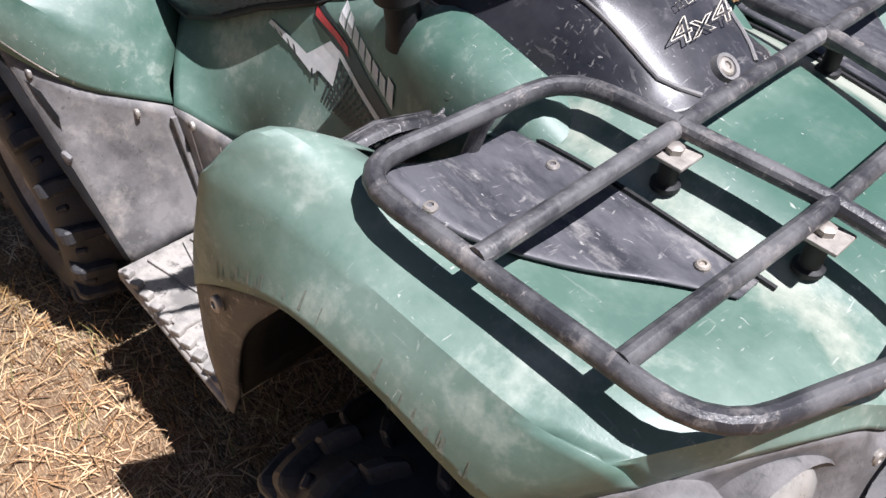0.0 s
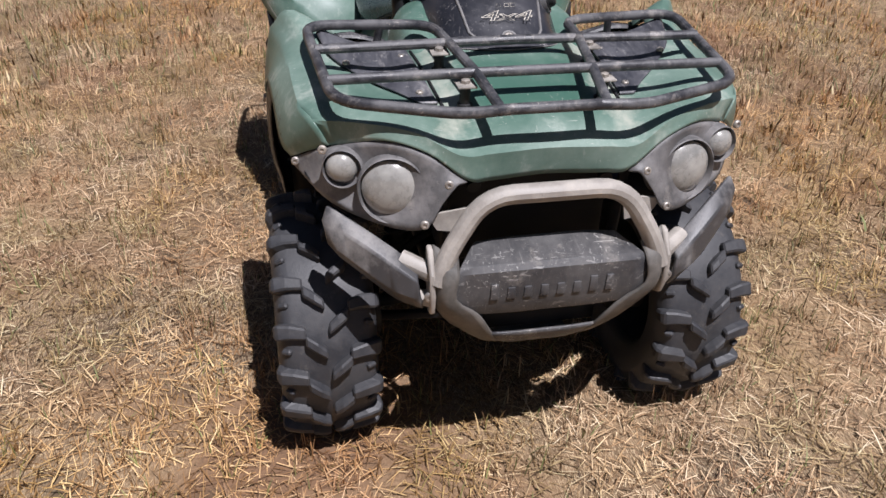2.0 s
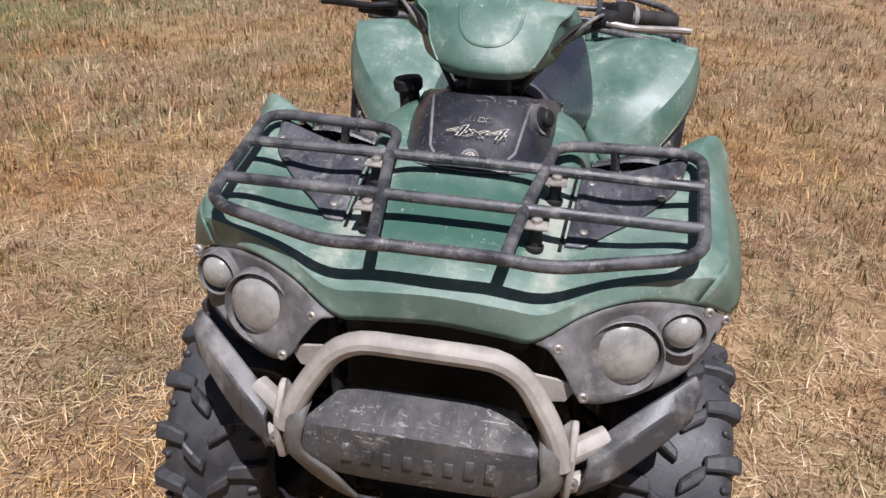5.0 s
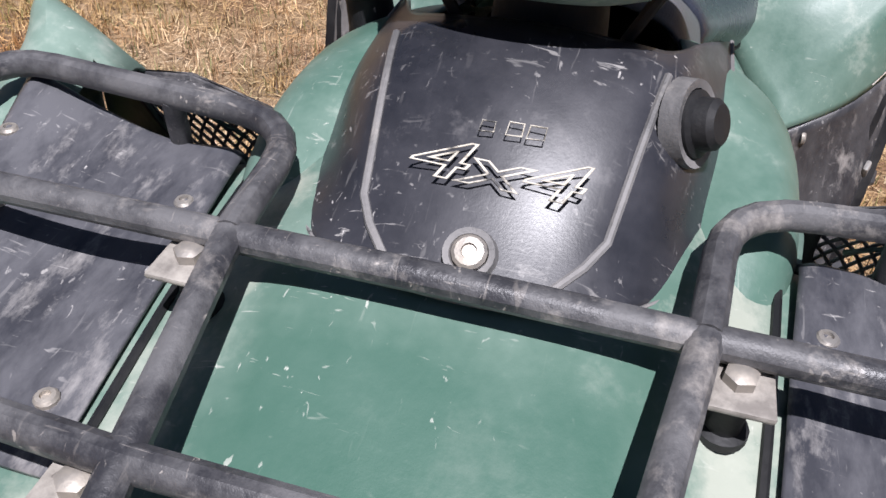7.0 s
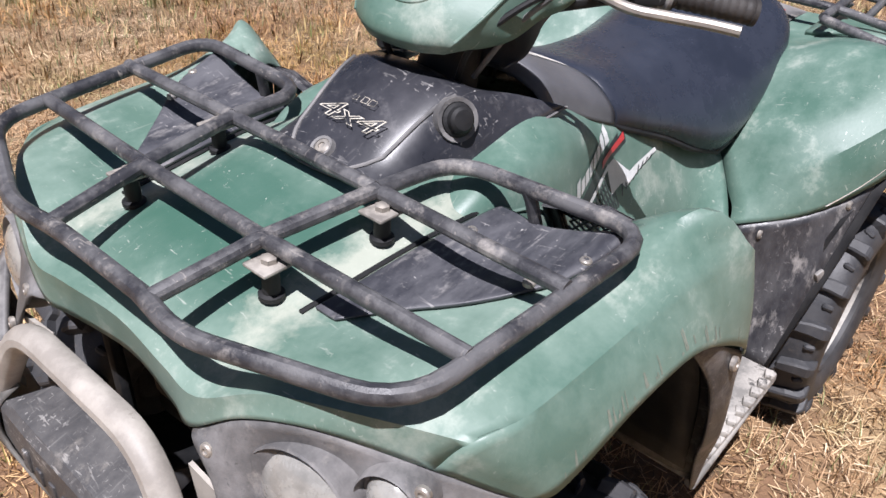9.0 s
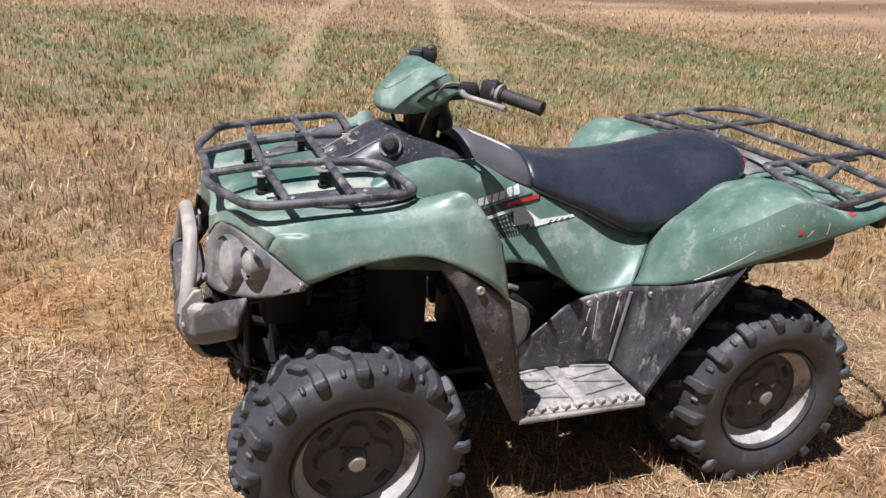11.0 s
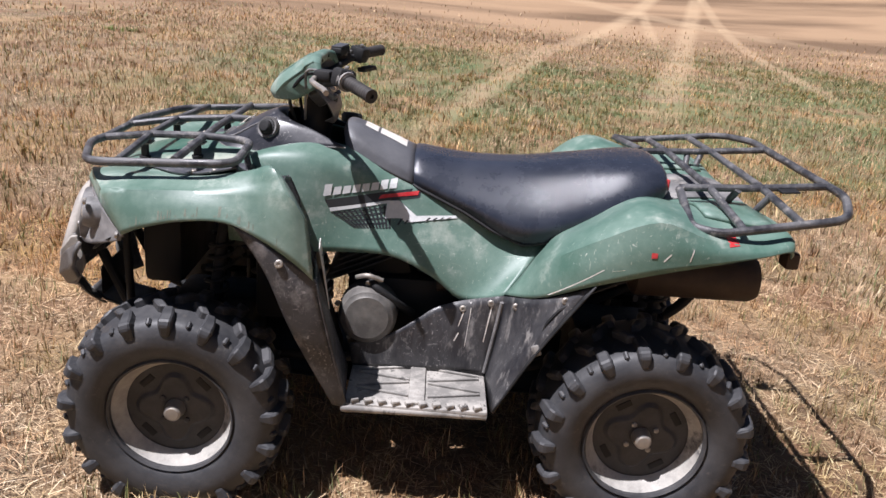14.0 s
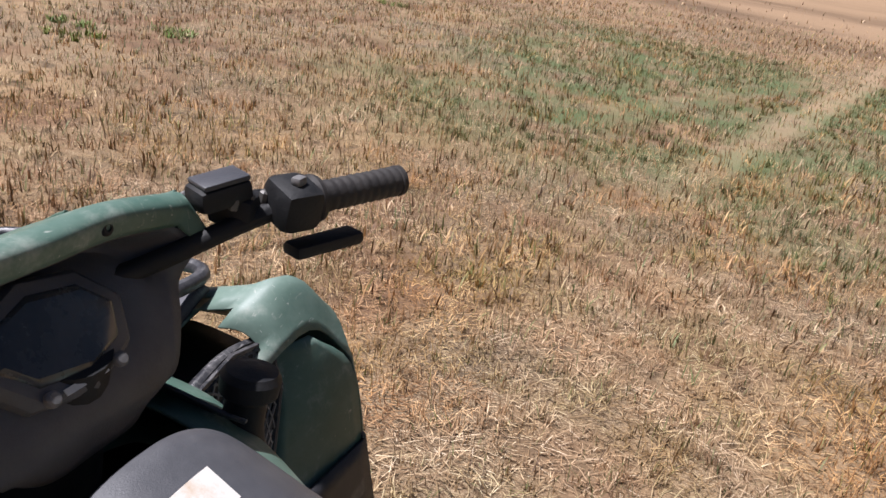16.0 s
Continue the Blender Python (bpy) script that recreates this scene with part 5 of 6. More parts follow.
# wheels
def wheel(side_s, x, width, face):
    """One wheel round the origin, its outer face towards side_s * y; face: distance of the outer rim edge from the hub plane."""
    ax = (0, side_s, 0)
    w2 = width / 2
    hub = part("wheel", lathe([(-0.14, 0.07), (-0.06, 0.075), (-0.04, 0.045), (-0.04, 0.001)], (0, 0, 0), ax, 24), GUT, quad, "knobbly tyre on a dusty dark steel rim")
    R = RADIUS
    prof = [(w2 * 0.74, 0.163), (w2 * 0.92, 0.174), (w2 * 1.04, 0.205), (w2 * 1.05, 0.235), (w2 * 0.98, 0.258), (w2 * 0.84, 0.276), (w2 * 0.5, R - 0.002), (0, R + 0.002),
            (-w2 * 0.5, R - 0.002), (-w2 * 0.84, 0.276), (-w2 * 0.98, 0.258), (-w2 * 1.05, 0.235), (-w2 * 1.04, 0.205), (-w2 * 0.92, 0.174), (-w2 * 0.74, 0.163)]
    shell = lathe([tuple(q) for q in glide([(a, b) for a, b in prof], 2)], (0, 0, 0), (0, 1, 0), 64, True)
    part("tyre", shell, TYRE, hub, "black knobbly mud tyre, dusty")
    count = 17

    def lug(path, hs, wd, q):
        bm = bmesh.new()
        rows = []
        for (u, r, dth), h, wv in zip(path, hs, wd):
            out_r, out_y = (1.0, 0.0) if u < 0.5 else ((0.85, 0.5) if u < 0.8 else ((0.6, 0.8) if u < 1 else (0.15, 1.0)))
            ring = []
            for top, e in ((0, -1), (0, 1), (1, 1), (1, -1)):
                th = dth + e * (wv * (0.38 if top else 0.5)) / r
                rad, yy = r + (h * out_r if top else -0.005), q * (u * w2 + (h * out_y if top else -0.004 * out_y))
                ring.append(bm.verts.new((rad * math.sin(th), yy, rad * math.cos(th))))
            rows.append(ring)
        for a, b in zip(rows, rows[1:]):
            for i in range(4):
                bm.faces.new((a[i], a[(i + 1) % 4], b[(i + 1) % 4], b[i]))
        bm.faces.new(rows[0])
        bm.faces.new(rows[-1])
        bmesh.ops.recalc_face_normals(bm, faces=bm.faces)
        bmesh.ops.bevel(bm, geom=[e for e in bm.edges if e.calc_face_angle(0) > 0.6], offset=0.004, segments=1, affect="EDGES")
        me = bpy.data.meshes.new("tread_lug")
        bm.to_mesh(me)
        bm.free()
        me.materials.append(TYRE)
        return me

    for q in (1, -1):
        inner = lug([(0.03, R, 0.0), (0.22, R, 0.055), (0.46, R - 0.003, 0.115)], [0.022, 0.025, 0.023], [0.026, 0.030, 0.030], q)
        outer = lug([(0.44, R - 0.003, 0.165), (0.66, R - 0.008, 0.185), (0.84, 0.274, 0.185), (0.95, 0.262, 0.185), (1.04, 0.244, 0.185)], [0.022, 0.026, 0.027, 0.022, 0.003], [0.030, 0.036, 0.040, 0.036, 0.024], q)
        nub = lug([(0.74, 0.278, 0.02), (0.90, 0.268, 0.02)], [0.012, 0.011], [0.016, 0.016], q)
        for k in range(count):
            turn = 2 * math.pi * (k + (0.5 if q < 0 else 0)) / count
            for me in (inner, outer, nub):
                piece = new("tread_lug", me)
                piece.parent = hub
                piece.matrix_basis = Matrix.Rotation(turn, 4, "Y")
    rim = part("rim", lathe([(face + 0.006, 0.160), (face + 0.011, 0.166), (face + 0.004, 0.171), (-w2 * 0.7, 0.168), (-w2 * 0.7, 0.162), (face - 0.004, 0.160)], (0, 0, 0), ax, 48, True), RIM, hub, "dark dusty rim edge")
    part("rim_barrel", lathe([(face - 0.004, 0.1605), (face - 0.010, 0.1590), (face - 0.026, 0.1450), (face - 0.038, 0.1360), (face - 0.045, 0.1320), (face - 0.049, 0.1350), (face - 0.028, 0.1480), (face - 0.012, 0.1615)], (0, 0, 0), ax, 48, True), RIM_IN, hub, "dust-paled inner rim barrel")
    # pressed disc: a wavy four-lobed star standing proud, slots between its arms
    n_r, n_a = 26, 120
    v, f = [], []
    for i in range(n_r):
        r = 0.010 + (0.1335 - 0.010) * i / (n_r - 1)
        for k in range(n_a):
            a = 2 * math.pi * k / n_a
            star = 0.080 + 0.017 * math.cos(4 * a)
            q = min(max((star - r) / 0.022 + 0.5, 0), 1)
            step = q * q * (3 - 2 * q)
            rim_bead = 0.0045 * math.exp(-((star - r) / 0.006) ** 2)
            h = face - 0.049 + 0.009 * step + rim_bead - 0.006 * min(max((0.034 - r) / 0.01, 0), 1)
            v.append((r * math.sin(a), side_s * h, r * math.cos(a)))
    for i in range(n_r - 1):
        for k in range(n_a):
            q = (i * n_a + k, i * n_a + (k + 1) % n_a, (i + 1) * n_a + (k + 1) % n_a, (i + 1) * n_a + k)
            f.append(q)
    disc = part("wheel_disc", (v, f), RIM, hub, "dark pressed-steel wheel disc", solid=0.0)
    mod = disc.modifiers.new("thickness", "SOLIDIFY")
    mod.thickness, mod.offset = 0.004, 0
    for k in range(4):
        a = radians(90 * k + 45)
        # the disc is closed; dark blocks paint the shade in its slots
        part("disc_slot", block((0.044, 0.007, 0.019), (0.106 * math.sin(a), side_s * (face - 0.0485), 0.106 * math.cos(a)), 0.002, (0, math.degrees(a), 0)), GUT, hub, "dark block painted as a shaded slot in the wheel disc")
        a = radians(90 * k + 45)
        part("lug_nut", lathe([(0, 0.008), (0.010, 0.008), (0.012, 0.005), (0.0125, 0.001)], (0.045 * math.sin(a), side_s * (face - 0.043), 0.045 * math.cos(a)), ax, 6), STEEL if x > 0 else RIM, hub, "steel wheel nut")
    part("hub_cap", lathe([(0, 0.028), (0.016, 0.026), (0.034, 0.023), (0.039, 0.017), (0.040, 0.001)], (0, side_s * (face - 0.045), 0), ax, 20), STEEL, hub, "dusty alloy hub cap")
    hub.matrix_basis = pose(x, side_s * HUB_Y[x > 0], HUB_Z, 0, TURN[(x > 0, side_s)], 0)
    return hub


HUB_Y = {False: 0.448, True: 0.410}
TURN = {(False, -1): 0, (False, 1): 33, (True, -1): 12, (True, 1): 57}
for s in (-1, 1):
    wheel(s, AXLE_F, 0.212, 0.088)
    wheel(s, AXLE_R, 0.250, 0.108)


# ---- the field ----
def field_colour():
    m = bpy.data.materials.new("dry stubble soil")
    m.use_nodes = True
    t = m.node_tree
    n, l = t.nodes, t.links
    bsdf = n["Principled BSDF"]
    co = n.new("ShaderNodeTexCoord")

    def noise_fac(sc, a, b, detail=5.0, src=None):
        tex = n.new("ShaderNodeTexNoise")
        tex.inputs["Scale"].default_value, tex.inputs["Detail"].default_value = sc, detail
        l.new(src or co.outputs["Object"], tex.inputs["Vector"])
        r = n.new("ShaderNodeMapRange")
        r.inputs["From Min"].default_value, r.inputs["From Max"].default_value = a, b
        l.new(tex.outputs["Fac"], r.inputs["Value"])
        return r.outputs[0]

    def blend(fac, a, b):
        mix = n.new("ShaderNodeMix")
        mix.data_type = "RGBA"
        for key, val in (("A", a), ("B", b)):
            if isinstance(val, tuple):
                mix.inputs[key].default_value = (*val, 1)
            else:
                l.new(val, mix.inputs[key])
        l.new(fac, mix.inputs["Factor"])
        return mix.outputs["Result"]

    c = blend(noise_fac(28.0, 0.35, 0.68, 8.0), (0.045, 0.026, 0.016), (0.24, 0.150, 0.084))
    c = blend(noise_fac(2.2, 0.40, 0.70), c, (0.21, 0.120, 0.064))
    c = blend(noise_fac(150.0, 0.55, 0.75, 2.0), c, (0.10, 0.062, 0.032))
    # strips of late green growth across the field and pale wheel tracks far off
    sep = n.new("ShaderNodeSeparateXYZ")
    l.new(co.outputs["Object"], sep.inputs[0])

    def band(line, half, soft):
        """Mask of a stripe: line(x) as (slope, offset) in y."""
        mul = n.new("ShaderNodeMath")
        mul.operation = "MULTIPLY_ADD"
        mul.inputs[1].default_value, mul.inputs[2].default_value = -line[0], -line[1]
        l.new(sep.outputs["X"], mul.inputs[0])
        add = n.new("ShaderNodeMath")
        l.new(mul.outputs[0], add.inputs[0])
        l.new(sep.outputs["Y"], add.inputs[1])
        ab = n.new("ShaderNodeMath")
        ab.operation = "ABSOLUTE"
        l.new(add.outputs[0], ab.inputs[0])
        r = n.new("ShaderNodeMapRange")
        r.inputs["From Min"].default_value, r.inputs["From Max"].default_value = half + soft, half
        l.new(ab.outputs[0], r.inputs["Value"])
        return r.outputs[0]

    def times(a, b):
        q = n.new("ShaderNodeMath")
        q.operation = "MULTIPLY"
        l.new(a, q.inputs[0])
        l.new(b, q.inputs[1])
        return q.outputs[0]

    # a mat of broken straw: fibres crossing in three directions, with dark gaps
    for turn, size, tone in ((0.3, 60.0, (0.46, 0.34, 0.20)), (1.4, 75.0, (0.10, 0.065, 0.035)), (2.4, 66.0, (0.52, 0.40, 0.25)), (0.9, 90.0, (0.085, 0.055, 0.03))):
        mp = n.new("ShaderNodeMapping")
        mp.inputs["Scale"].default_value, mp.inputs["Rotation"].default_value = (1.0, 6.0, 1.0), (0, 0, turn)
        l.new(co.outputs["Object"], mp.inputs[0])
        c = blend(noise_fac(size, 0.50, 0.64, 3.0, mp.outputs[0]), c, tone)
    c = blend(noise_fac(0.55, 0.42, 0.64), c, (0.36, 0.240, 0.125))
    c = blend(noise_fac(1.1, 0.50, 0.62), c, (0.20, 0.115, 0.062))
    c = blend(noise_fac(6.0, 0.55, 0.72), c, (0.10, 0.065, 0.036))
    edge = n.new("ShaderNodeMapRange")
    edge.inputs["From Min"].default_value, edge.inputs["From Max"].default_value = -4.2, -2.2
    l.new(sep.outputs["X"], edge.inputs["Value"])
    for line, half in (((-0.22, 8.6), 3.2), ((-3.3, 36.0), 5.0)):
        c = blend(times(times(band(line, half, 2.0), edge.outputs[0]), noise_fac(1.3, 0.36, 0.60)), c, (0.115, 0.140, 0.055))
    # smooth bare earth on the far slope, mottled brown
    out = n.new("ShaderNodeMapRange")
    out.inputs["From Min"].default_value, out.inputs["From Max"].default_value = 12.0, 21.0
    lean = n.new("ShaderNodeMath")
    lean.operation = "MULTIPLY_ADD"
    lean.inputs[1].default_value = 0.25
    l.new(sep.outputs["X"], lean.inputs[0])
    l.new(sep.outputs["Y"], lean.inputs[2])
    l.new(lean.outputs[0], out.inputs["Value"])
    streaks = n.new("ShaderNodeMapping")
    streaks.inputs["Scale"].default_value, streaks.inputs["Rotation"].default_value = (0.16, 0.6, 1.0), (0, 0, 0.25)
    l.new(co.outputs["Object"], streaks.inputs[0])
    bare = blend(noise_fac(0.55, 0.42, 0.60, 7.0, streaks.outputs[0]), (0.34, 0.222, 0.128), (0.150, 0.092, 0.050))
    c = blend(out.outputs[0], c, bare)
    # worn wheel tracks climbing the slope: a trunk that forks, two others beside it
    for slope, start, half, most, y0, y1 in ((3.22, -1.5, 0.45, 0.48, 6.5, 60.0), (5.6, -12.4, 0.5, 0.45, 16.0, 27.0), (4.2, 5.4, 0.35, 0.38, 2.5, 16.0), (2.6, 9.0, 0.35, 0.5, 13.0, 60.0), (5.2, -22.2, 0.5, 0.4, 8.0, 60.0), (-1.6, 36.6, 0.6, 0.35, 17.0, 40.0)):
        ends = []
        for at, turn in ((y0, 5.0), (y1, -2.0)):
            e = n.new("ShaderNodeMapRange")
            e.inputs["From Min"].default_value, e.inputs["From Max"].default_value = at, at + turn
            l.new(sep.outputs["Y"], e.inputs["Value"])
            ends.append(e.outputs[0])
        r = n.new("ShaderNodeMapRange")
        r.inputs["To Max"].default_value = most
        l.new(times(times(band((slope, start), half, 0.7), times(*ends)), noise_fac(1.1, 0.20, 0.50)), r.inputs["Value"])
        c = blend(r.outputs[0], c, (0.50, 0.36, 0.22))
    l.new(c, bsdf.inputs["Base Color"])
    bsdf.inputs["Roughness"].default_value = 0.95
    b = n.new("ShaderNodeBump")
    b.inputs["Strength"].default_value, b.inputs["Distance"].default_value = 0.6, 0.03
    tex = n.new("ShaderNodeTexNoise")
    tex.inputs["Scale"].default_value, tex.inputs["Detail"].default_value = 45.0, 6.0
    l.new(co.outputs["Object"], tex.inputs["Vector"])
    l.new(tex.outputs["Fac"], b.inputs["Height"])
    l.new(b.outputs[0], bsdf.inputs["Normal"])
    return m


def ground_z(x, y):
    """Gentle humps near the bike, falling a little towards its tail; a hillside closes the view far off."""
    d = np.hypot(x, y)
    near = 0.006 * np.sin(x * 1.9 + 0.6) * np.cos(y * 1.4 + 1.1) + 0.004 * np.sin(x * 5.1 + y * 3.7) + 0.032 - 0.02 * np.clip(x, -1.6, 2.4)
    return near + 0.10 * np.clip(d - 16, 0, 400) ** 1.08 * np.clip((d - 16) / 30, 0, 1)


far = [-2500.0, -900, -420, -300, -200, -140, -100, -70, -50, -38, -30, -24, -19, -15, -12]
xs = np.array(far + list(np.arange(-9, 12.01, 0.25)) + [-q for q in far[::-1]])
ys = np.array(far + list(np.arange(-9, 16.01, 0.25)) + [-q + 6 for q in far[::-1]])
gx, gy = np.meshgrid(xs, ys, indexing="ij")
gz = ground_z(gx, gy)
nx, ny = gx.shape
gv = np.stack([gx, gy, gz], -1).reshape(-1, 3)
gf = [(i * ny + j, (i + 1) * ny + j, (i + 1) * ny + j + 1, i * ny + j + 1) for i in range(nx - 1) for j in range(ny - 1)]
ground = part("ground", (gv, gf), field_colour())
tagged(ground, "dry ochre harvested field with greenish strips and pale wheel tracks", "field", kind="structure")


def straw_material(name, stops):
    """Blades that differ one by one, with larger patches of a redder, older straw."""
    m = bpy.data.materials.new(name)
    m.use_nodes = True
    t = m.node_tree
    n, l = t.nodes, t.links
    bsdf = n["Principled BSDF"]
    geo = n.new("ShaderNodeNewGeometry")
    ramp = n.new("ShaderNodeValToRGB")
    e = ramp.color_ramp.elements
    e[0].position, e[0].color = 0.0, (*stops[0][1], 1)
    e[1].position, e[1].color = 1.0, (*stops[-1][1], 1)
    for pos, col in stops[1:-1]:
        q = e.new(pos)
        q.color = (*col, 1)
    l.new(geo.outputs["Random Per Island"], ramp.inputs[0])
    co = n.new("ShaderNodeTexCoord")
    colour = ramp.outputs[0]
    for sc, off, tint, most in ((1.6, 0.0, (0.84, 0.66, 0.52), 0.7), (0.9, 7.0, (1.05, 0.93, 0.67), 0.9), (2.6, 13.0, (0.60, 0.65, 0.42), 0.6), (4.5, 21.0, (0.48, 0.42, 0.38), 0.6)):
        mv = n.new("ShaderNodeMapping")
        mv.inputs["Location"].default_value = (off, off * 0.7, 0)
        l.new(co.outputs["Object"], mv.inputs[0])
        tx = n.new("ShaderNodeTexNoise")
        tx.inputs["Scale"].default_value, tx.inputs["Detail"].default_value = sc, 5.0
        l.new(mv.outputs[0], tx.inputs["Vector"])
        rg = n.new("ShaderNodeMapRange")
        rg.inputs["From Min"].default_value, rg.inputs["From Max"].default_value, rg.inputs["To Max"].default_value = 0.47, 0.60, most
        l.new(tx.outputs["Fac"], rg.inputs["Value"])
        mix = n.new("ShaderNodeMix")
        mix.data_type, mix.blend_type = "RGBA", "MULTIPLY"
        mix.inputs["B"].default_value = (*tint, 1)
        l.new(colour, mix.inputs["A"])
        l.new(rg.outputs[0], mix.inputs["Factor"])
        colour = mix.outputs["Result"]
    l.new(colour, bsdf.inputs["Base Color"])
    bsdf.inputs["Roughness"].default_value = 0.62
    return m


def blades(name, n, centre, spread, length, width, lean, mat, label, rng, keep=None, category="stubble", tufts=0, bend=0.28, lift=0.0):
    """Many narrow bent blades in one mesh, loose or standing in tufts."""
    cx, cy = centre
    if tufts:
        px, py = cx + rng.uniform(-1, 1, tufts) * spread[0], cy + rng.uniform(-1, 1, tufts) * spread[1]
        pick = rng.integers(0, tufts, n)
        size = rng.uniform(0.008, 0.035, tufts)[pick]
        x, y = px[pick] + rng.normal(0, 1, n) * size, py[pick] + rng.normal(0, 1, n) * size
    else:
        x, y = cx + rng.uniform(-1, 1, n) * spread[0], cy + rng.uniform(-1, 1, n) * spread[1]
    if keep is not None:
        ok = keep(x, y, rng)
        x, y = x[ok], y[ok]
        n = len(x)
    z = ground_z(x, y) - 0.003 + lift * rng.uniform(0, 1, n) ** 2
    a = rng.uniform(0, 2 * np.pi, n)
    tilt = np.abs(rng.normal(0, 1, n)) * (lean[1] - lean[0]) + lean[0]
    ln = rng.uniform(length[0], length[1], n)
    wd = rng.uniform(width[0], width[1], n)
    dirx, diry = np.cos(a), np.sin(a)
    t1, t2 = np.clip(tilt * (1 - bend), 0, 1.54), np.clip(tilt * (1 + bend), 0, 1.60)
    sd = np.stack([-diry * wd / 2, dirx * wd / 2, np.zeros(n)], -1)
    base = np.stack([x, y, z], -1)
    mid = base + np.stack([dirx * np.sin(t1), diry * np.sin(t1), np.cos(t1)], -1) * (ln * 0.5)[:, None]
    tip = mid + np.stack([dirx * np.sin(t2), diry * np.sin(t2), np.cos(t2)], -1) * (ln * 0.5)[:, None]
    v = np.stack([base - sd, base + sd, mid + sd * 0.8, mid - sd * 0.8, tip], 1).reshape(-1, 3)
    k = np.arange(n)[:, None] * 5
    me = bpy.data.meshes.new(name)
    me.vertices.add(5 * n)
    me.vertices.foreach_set("co", v.astype(np.float32).ravel())
    loops = np.concatenate([k + [0, 1, 2, 3], k + [3, 2, 4]], 1).ravel()
    me.loops.add(len(loops))
    me.loops.foreach_set("vertex_index", loops.astype(np.int32))
    me.polygons.add(2 * n)
    starts = (np.arange(n)[:, None] * 7 + [0, 4]).ravel()
    me.polygons.foreach_set("loop_start", starts.astype(np.int32))
    me.update(calc_edges=True)
    me.materials.append(mat)
    return tagged(new(name, me), label, category, kind="stuff")


rng = np.random.default_rng(7)
DARK, MID, PALE, BLEACHED = (0.10, 0.056, 0.030), (0.42, 0.268, 0.142), (0.78, 0.590, 0.375), (0.84, 0.70, 0.51)
STRAW = straw_material("loose straw", [(0.0, DARK), (0.42, MID), (0.88, PALE), (1.0, BLEACHED)])
STUB = straw_material("standing stubble", [(0.0, DARK), (0.35, MID), (0.80, PALE), (0.84, (0.17, 0.20, 0.075)), (1.0, (0.30, 0.31, 0.13))])
WEED = straw_material("green regrowth", [(0.0, (0.10, 0.14, 0.05)), (0.5, (0.22, 0.26, 0.11)), (1.0, (0.42, 0.41, 0.22))])


def on_track(x, y):
    return (np.abs(y - 4.2 * x - 5.4) < 1.0) & (y > 3.4) & (y < 15) | (y > 6) & ((np.abs(y - 3.22 * x + 1.5) < 1.0) | (np.abs(y - 2.6 * x - 9.0) < 0.7) | (np.abs(y - 5.2 * x + 22.2) < 0.9))


def thin(x, y, r):
    """Thins out away from the bike."""
    d = np.hypot(x - 0.2, y - 0.5)
    return r.uniform(0, 1, len(x)) < np.clip(2.8 / (d + 0.4), 0, 1) ** 1.2


def off_track(x, y, r):
    d = np.hypot(x - 0.2, y - 0.5)
    return (~on_track(x, y) | (r.uniform(0, 1, len(x)) < 0.5)) & (d > 2.0) & (r.uniform(0, 1, len(x)) > (y + 0.25 * x - 10.0) / 16.0)


def far_only(x, y, r):
    return off_track(x, y, r) & (np.hypot(x - 0.2, y - 0.5) > 15.0)


def strip(x, y, r):
    g = np.sin(x * 0.9 + 1.0) * 0.5 + np.sin(y * 1.7 + x * 0.6) * 0.3 + r.normal(0, 0.35, len(x))
    return ((np.abs(y + 0.22 * x - 8.6) < 4.3 + g) | (np.abs(y + 3.3 * x - 36.0) < 6.0 + g)) & (g > -0.25) & (x > -2.9 + g) & ~on_track(x, y) | ((y > 0.9) & (np.hypot(x, y) > 2.0) & (r.uniform(0, 1, len(x)) < 0.10))


blades("loose_straw", 420000, (0.6, 0.9), (4.8, 4.8), (0.018, 0.095), (0.0016, 0.0040), (1.34, 1.5), STRAW, "loose golden straw lying on the field", rng, thin, "straw", bend=0.05, lift=0.018)
blades("stubble", 250000, (1.0, 1.8), (5.6, 5.6), (0.025, 0.085), (0.0019, 0.0042), (0.1, 0.6), STUB, "short dry golden stubble", rng, thin, tufts=26000)
blades("far_stubble", 210000, (5.0, 6.5), (12.0, 13.5), (0.04, 0.115), (0.005, 0.011), (0.2, 0.75), STUB, "dry stubble spreading over the field", rng, off_track, tufts=75000)
blades("distant_stubble", 60000, (14.0, 14.0), (24.0, 26.0), (0.06, 0.16), (0.014, 0.03), (0.3, 0.8), STUB, "dry stubble on the far slope", rng, far_only)
blades("green_regrowth", 260000, (3.0, 7.0), (11.0, 8.0), (0.03, 0.10), (0.003, 0.007), (0.1, 0.55), WEED, "thin green regrowth in the stubble", rng, strip, "grass", tufts=16000)


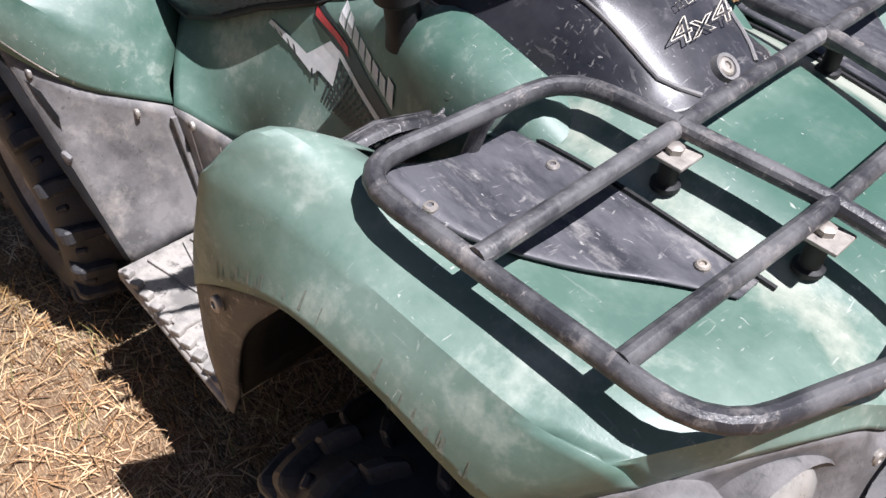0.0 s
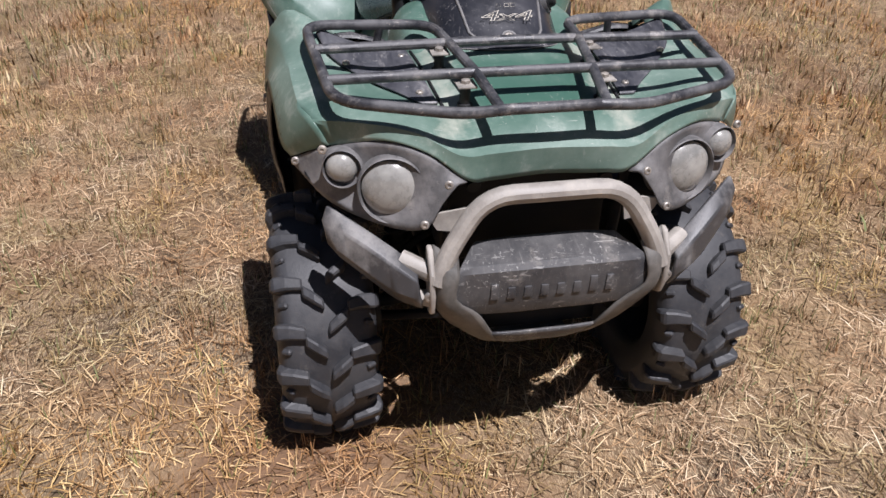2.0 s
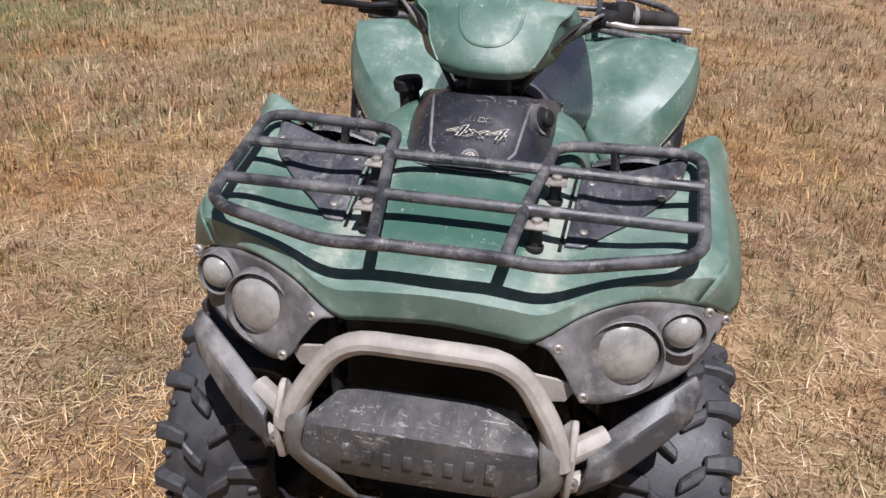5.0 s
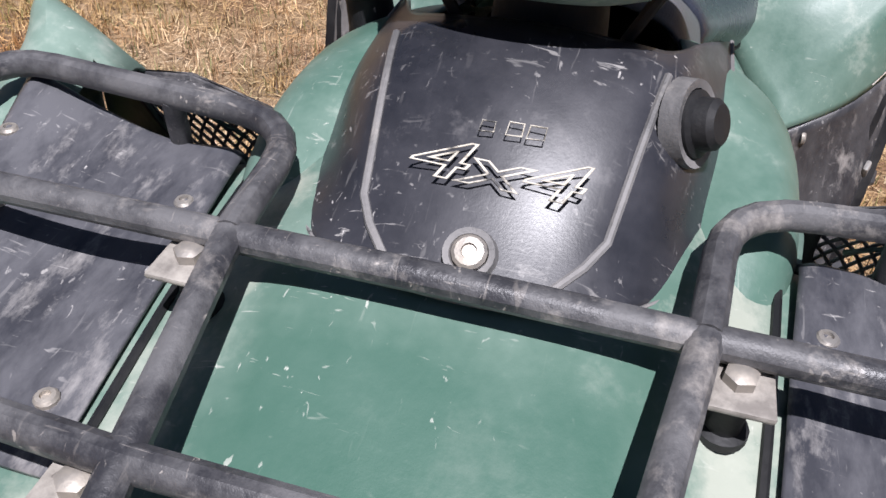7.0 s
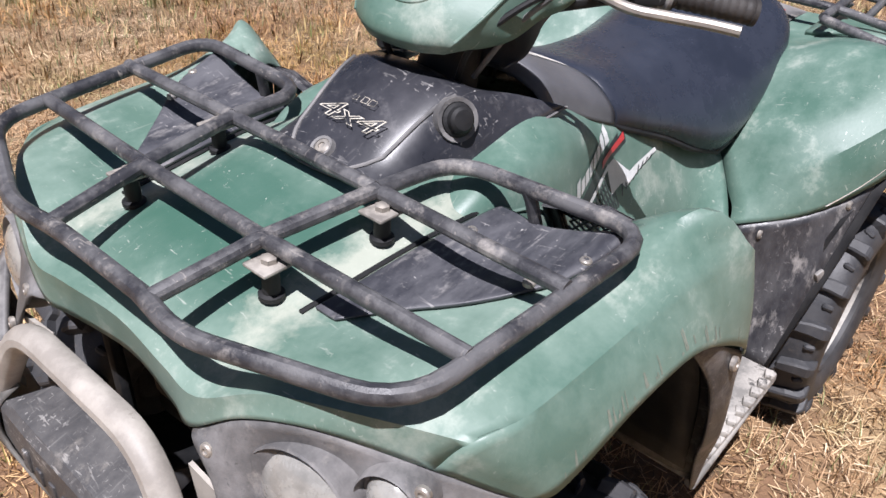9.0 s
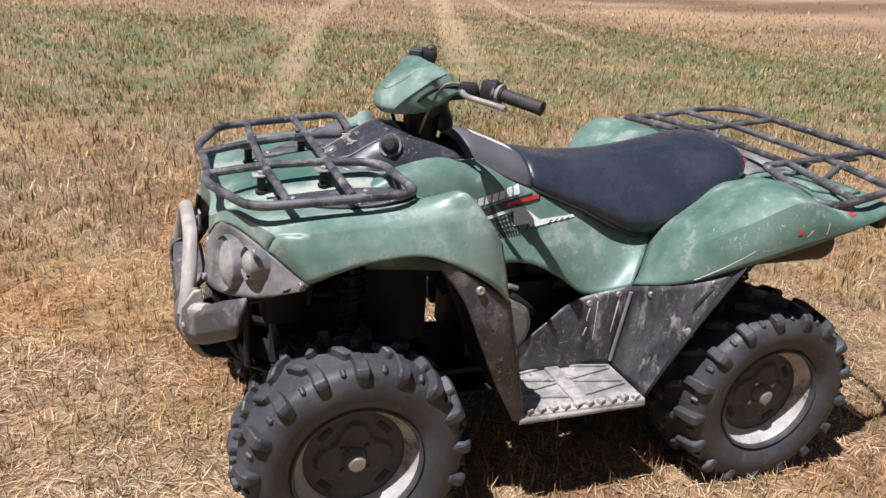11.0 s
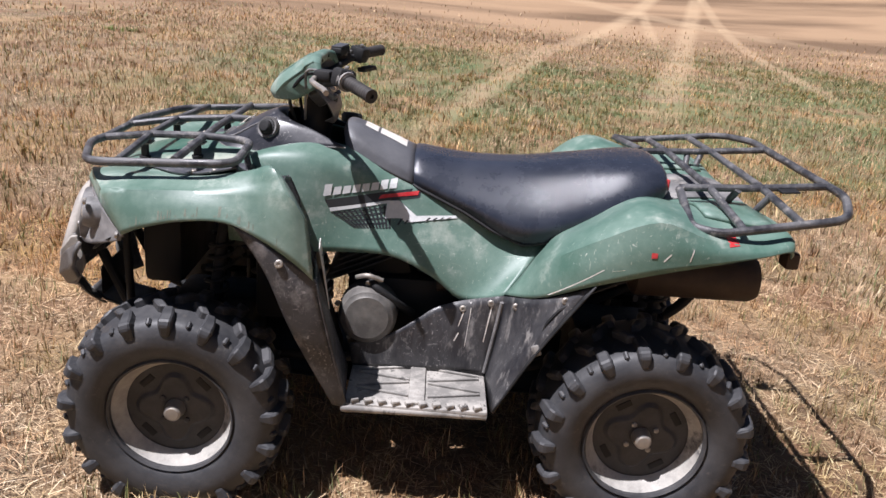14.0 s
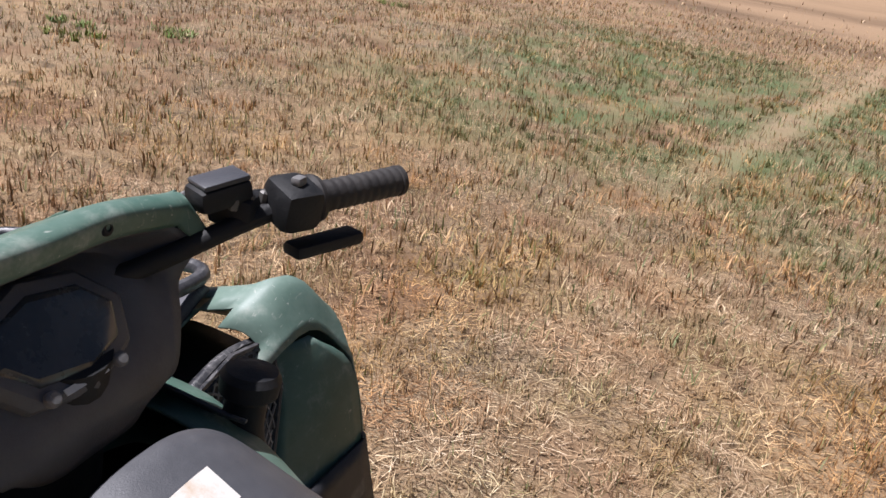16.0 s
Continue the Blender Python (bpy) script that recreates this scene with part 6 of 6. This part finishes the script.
# a few fresh green weeds
FRESH = straw_material("fresh weed leaf", [(0.0, (0.16, 0.22, 0.06)), (0.5, (0.26, 0.36, 0.10)), (1.0, (0.40, 0.46, 0.18))])
for x, y in ((-6.0, 5.7), (-5.2, 6.1), (-5.3, 11.4), (-5.5, 5.2)):
    blades("green_weed", 170, (x, y), (0.26, 0.18), (0.04, 0.11), (0.008, 0.018), (0.3, 0.8), FRESH, "fresh green weed among the stubble", rng, category="weed", tufts=14)


# an invented bush, standing in for an unidentified dark patch at the field's far edge
def bush(x0, y0, wide, deep, high):
    pick = np.random.default_rng(3)
    z0 = float(ground_z(np.array(x0), np.array(y0)))
    thing = tagged(new("bush"), "invented dark green bush in place of an unidentified dark patch", "bush")
    thing.matrix_basis = pose(x0, y0, z0)
    n = 5200
    a, b, r = pick.uniform(0, 2 * np.pi, n), pick.uniform(0, 1, n), pick.uniform(0.55, 1, n) ** 0.5
    lump = 1 + 0.22 * np.sin(3 * a + 1) + 0.15 * np.sin(7 * a + 5 * b)
    c = np.stack([np.cos(a) * r * lump * wide / 2 * np.sqrt(1 - 0.85 * b * b), np.sin(a) * r * lump * deep / 2 * np.sqrt(1 - 0.85 * b * b), 0.03 + b * high * (0.8 + 0.2 * lump)], -1)
    u, w = pick.normal(0, 1, (n, 3)), pick.normal(0, 1, (n, 3))
    u /= np.linalg.norm(u, axis=1)[:, None]
    w = np.cross(u, w)
    w /= np.linalg.norm(w, axis=1)[:, None]
    size = pick.uniform(0.025, 0.06, n)[:, None]
    v = np.stack([c - u * size, c + w * size * 0.45, c + u * size, c - w * size * 0.45], 1).reshape(-1, 3)
    part("leaves", (v, [(4 * k, 4 * k + 1, 4 * k + 2, 4 * k + 3) for k in range(n)]), straw_material("dark bush leaf", [(0.0, (0.02, 0.03, 0.012)), (0.6, (0.045, 0.065, 0.025)), (1.0, (0.09, 0.11, 0.045))]), thing, smooth=False)
    for k in range(7):
        q = pick.uniform(-0.35, 0.35)
        part("stem", tube([(q * wide, pick.uniform(-0.1, 0.1), -0.03), (q * wide * 1.1, pick.uniform(-0.15, 0.15), high * 0.4), (q * wide * 1.3, pick.uniform(-0.2, 0.2), high * 0.75)], 0.014, sides_n=6), RUST, thing)


bush(-9.7, 20.6, 1.5, 0.9, 0.5)
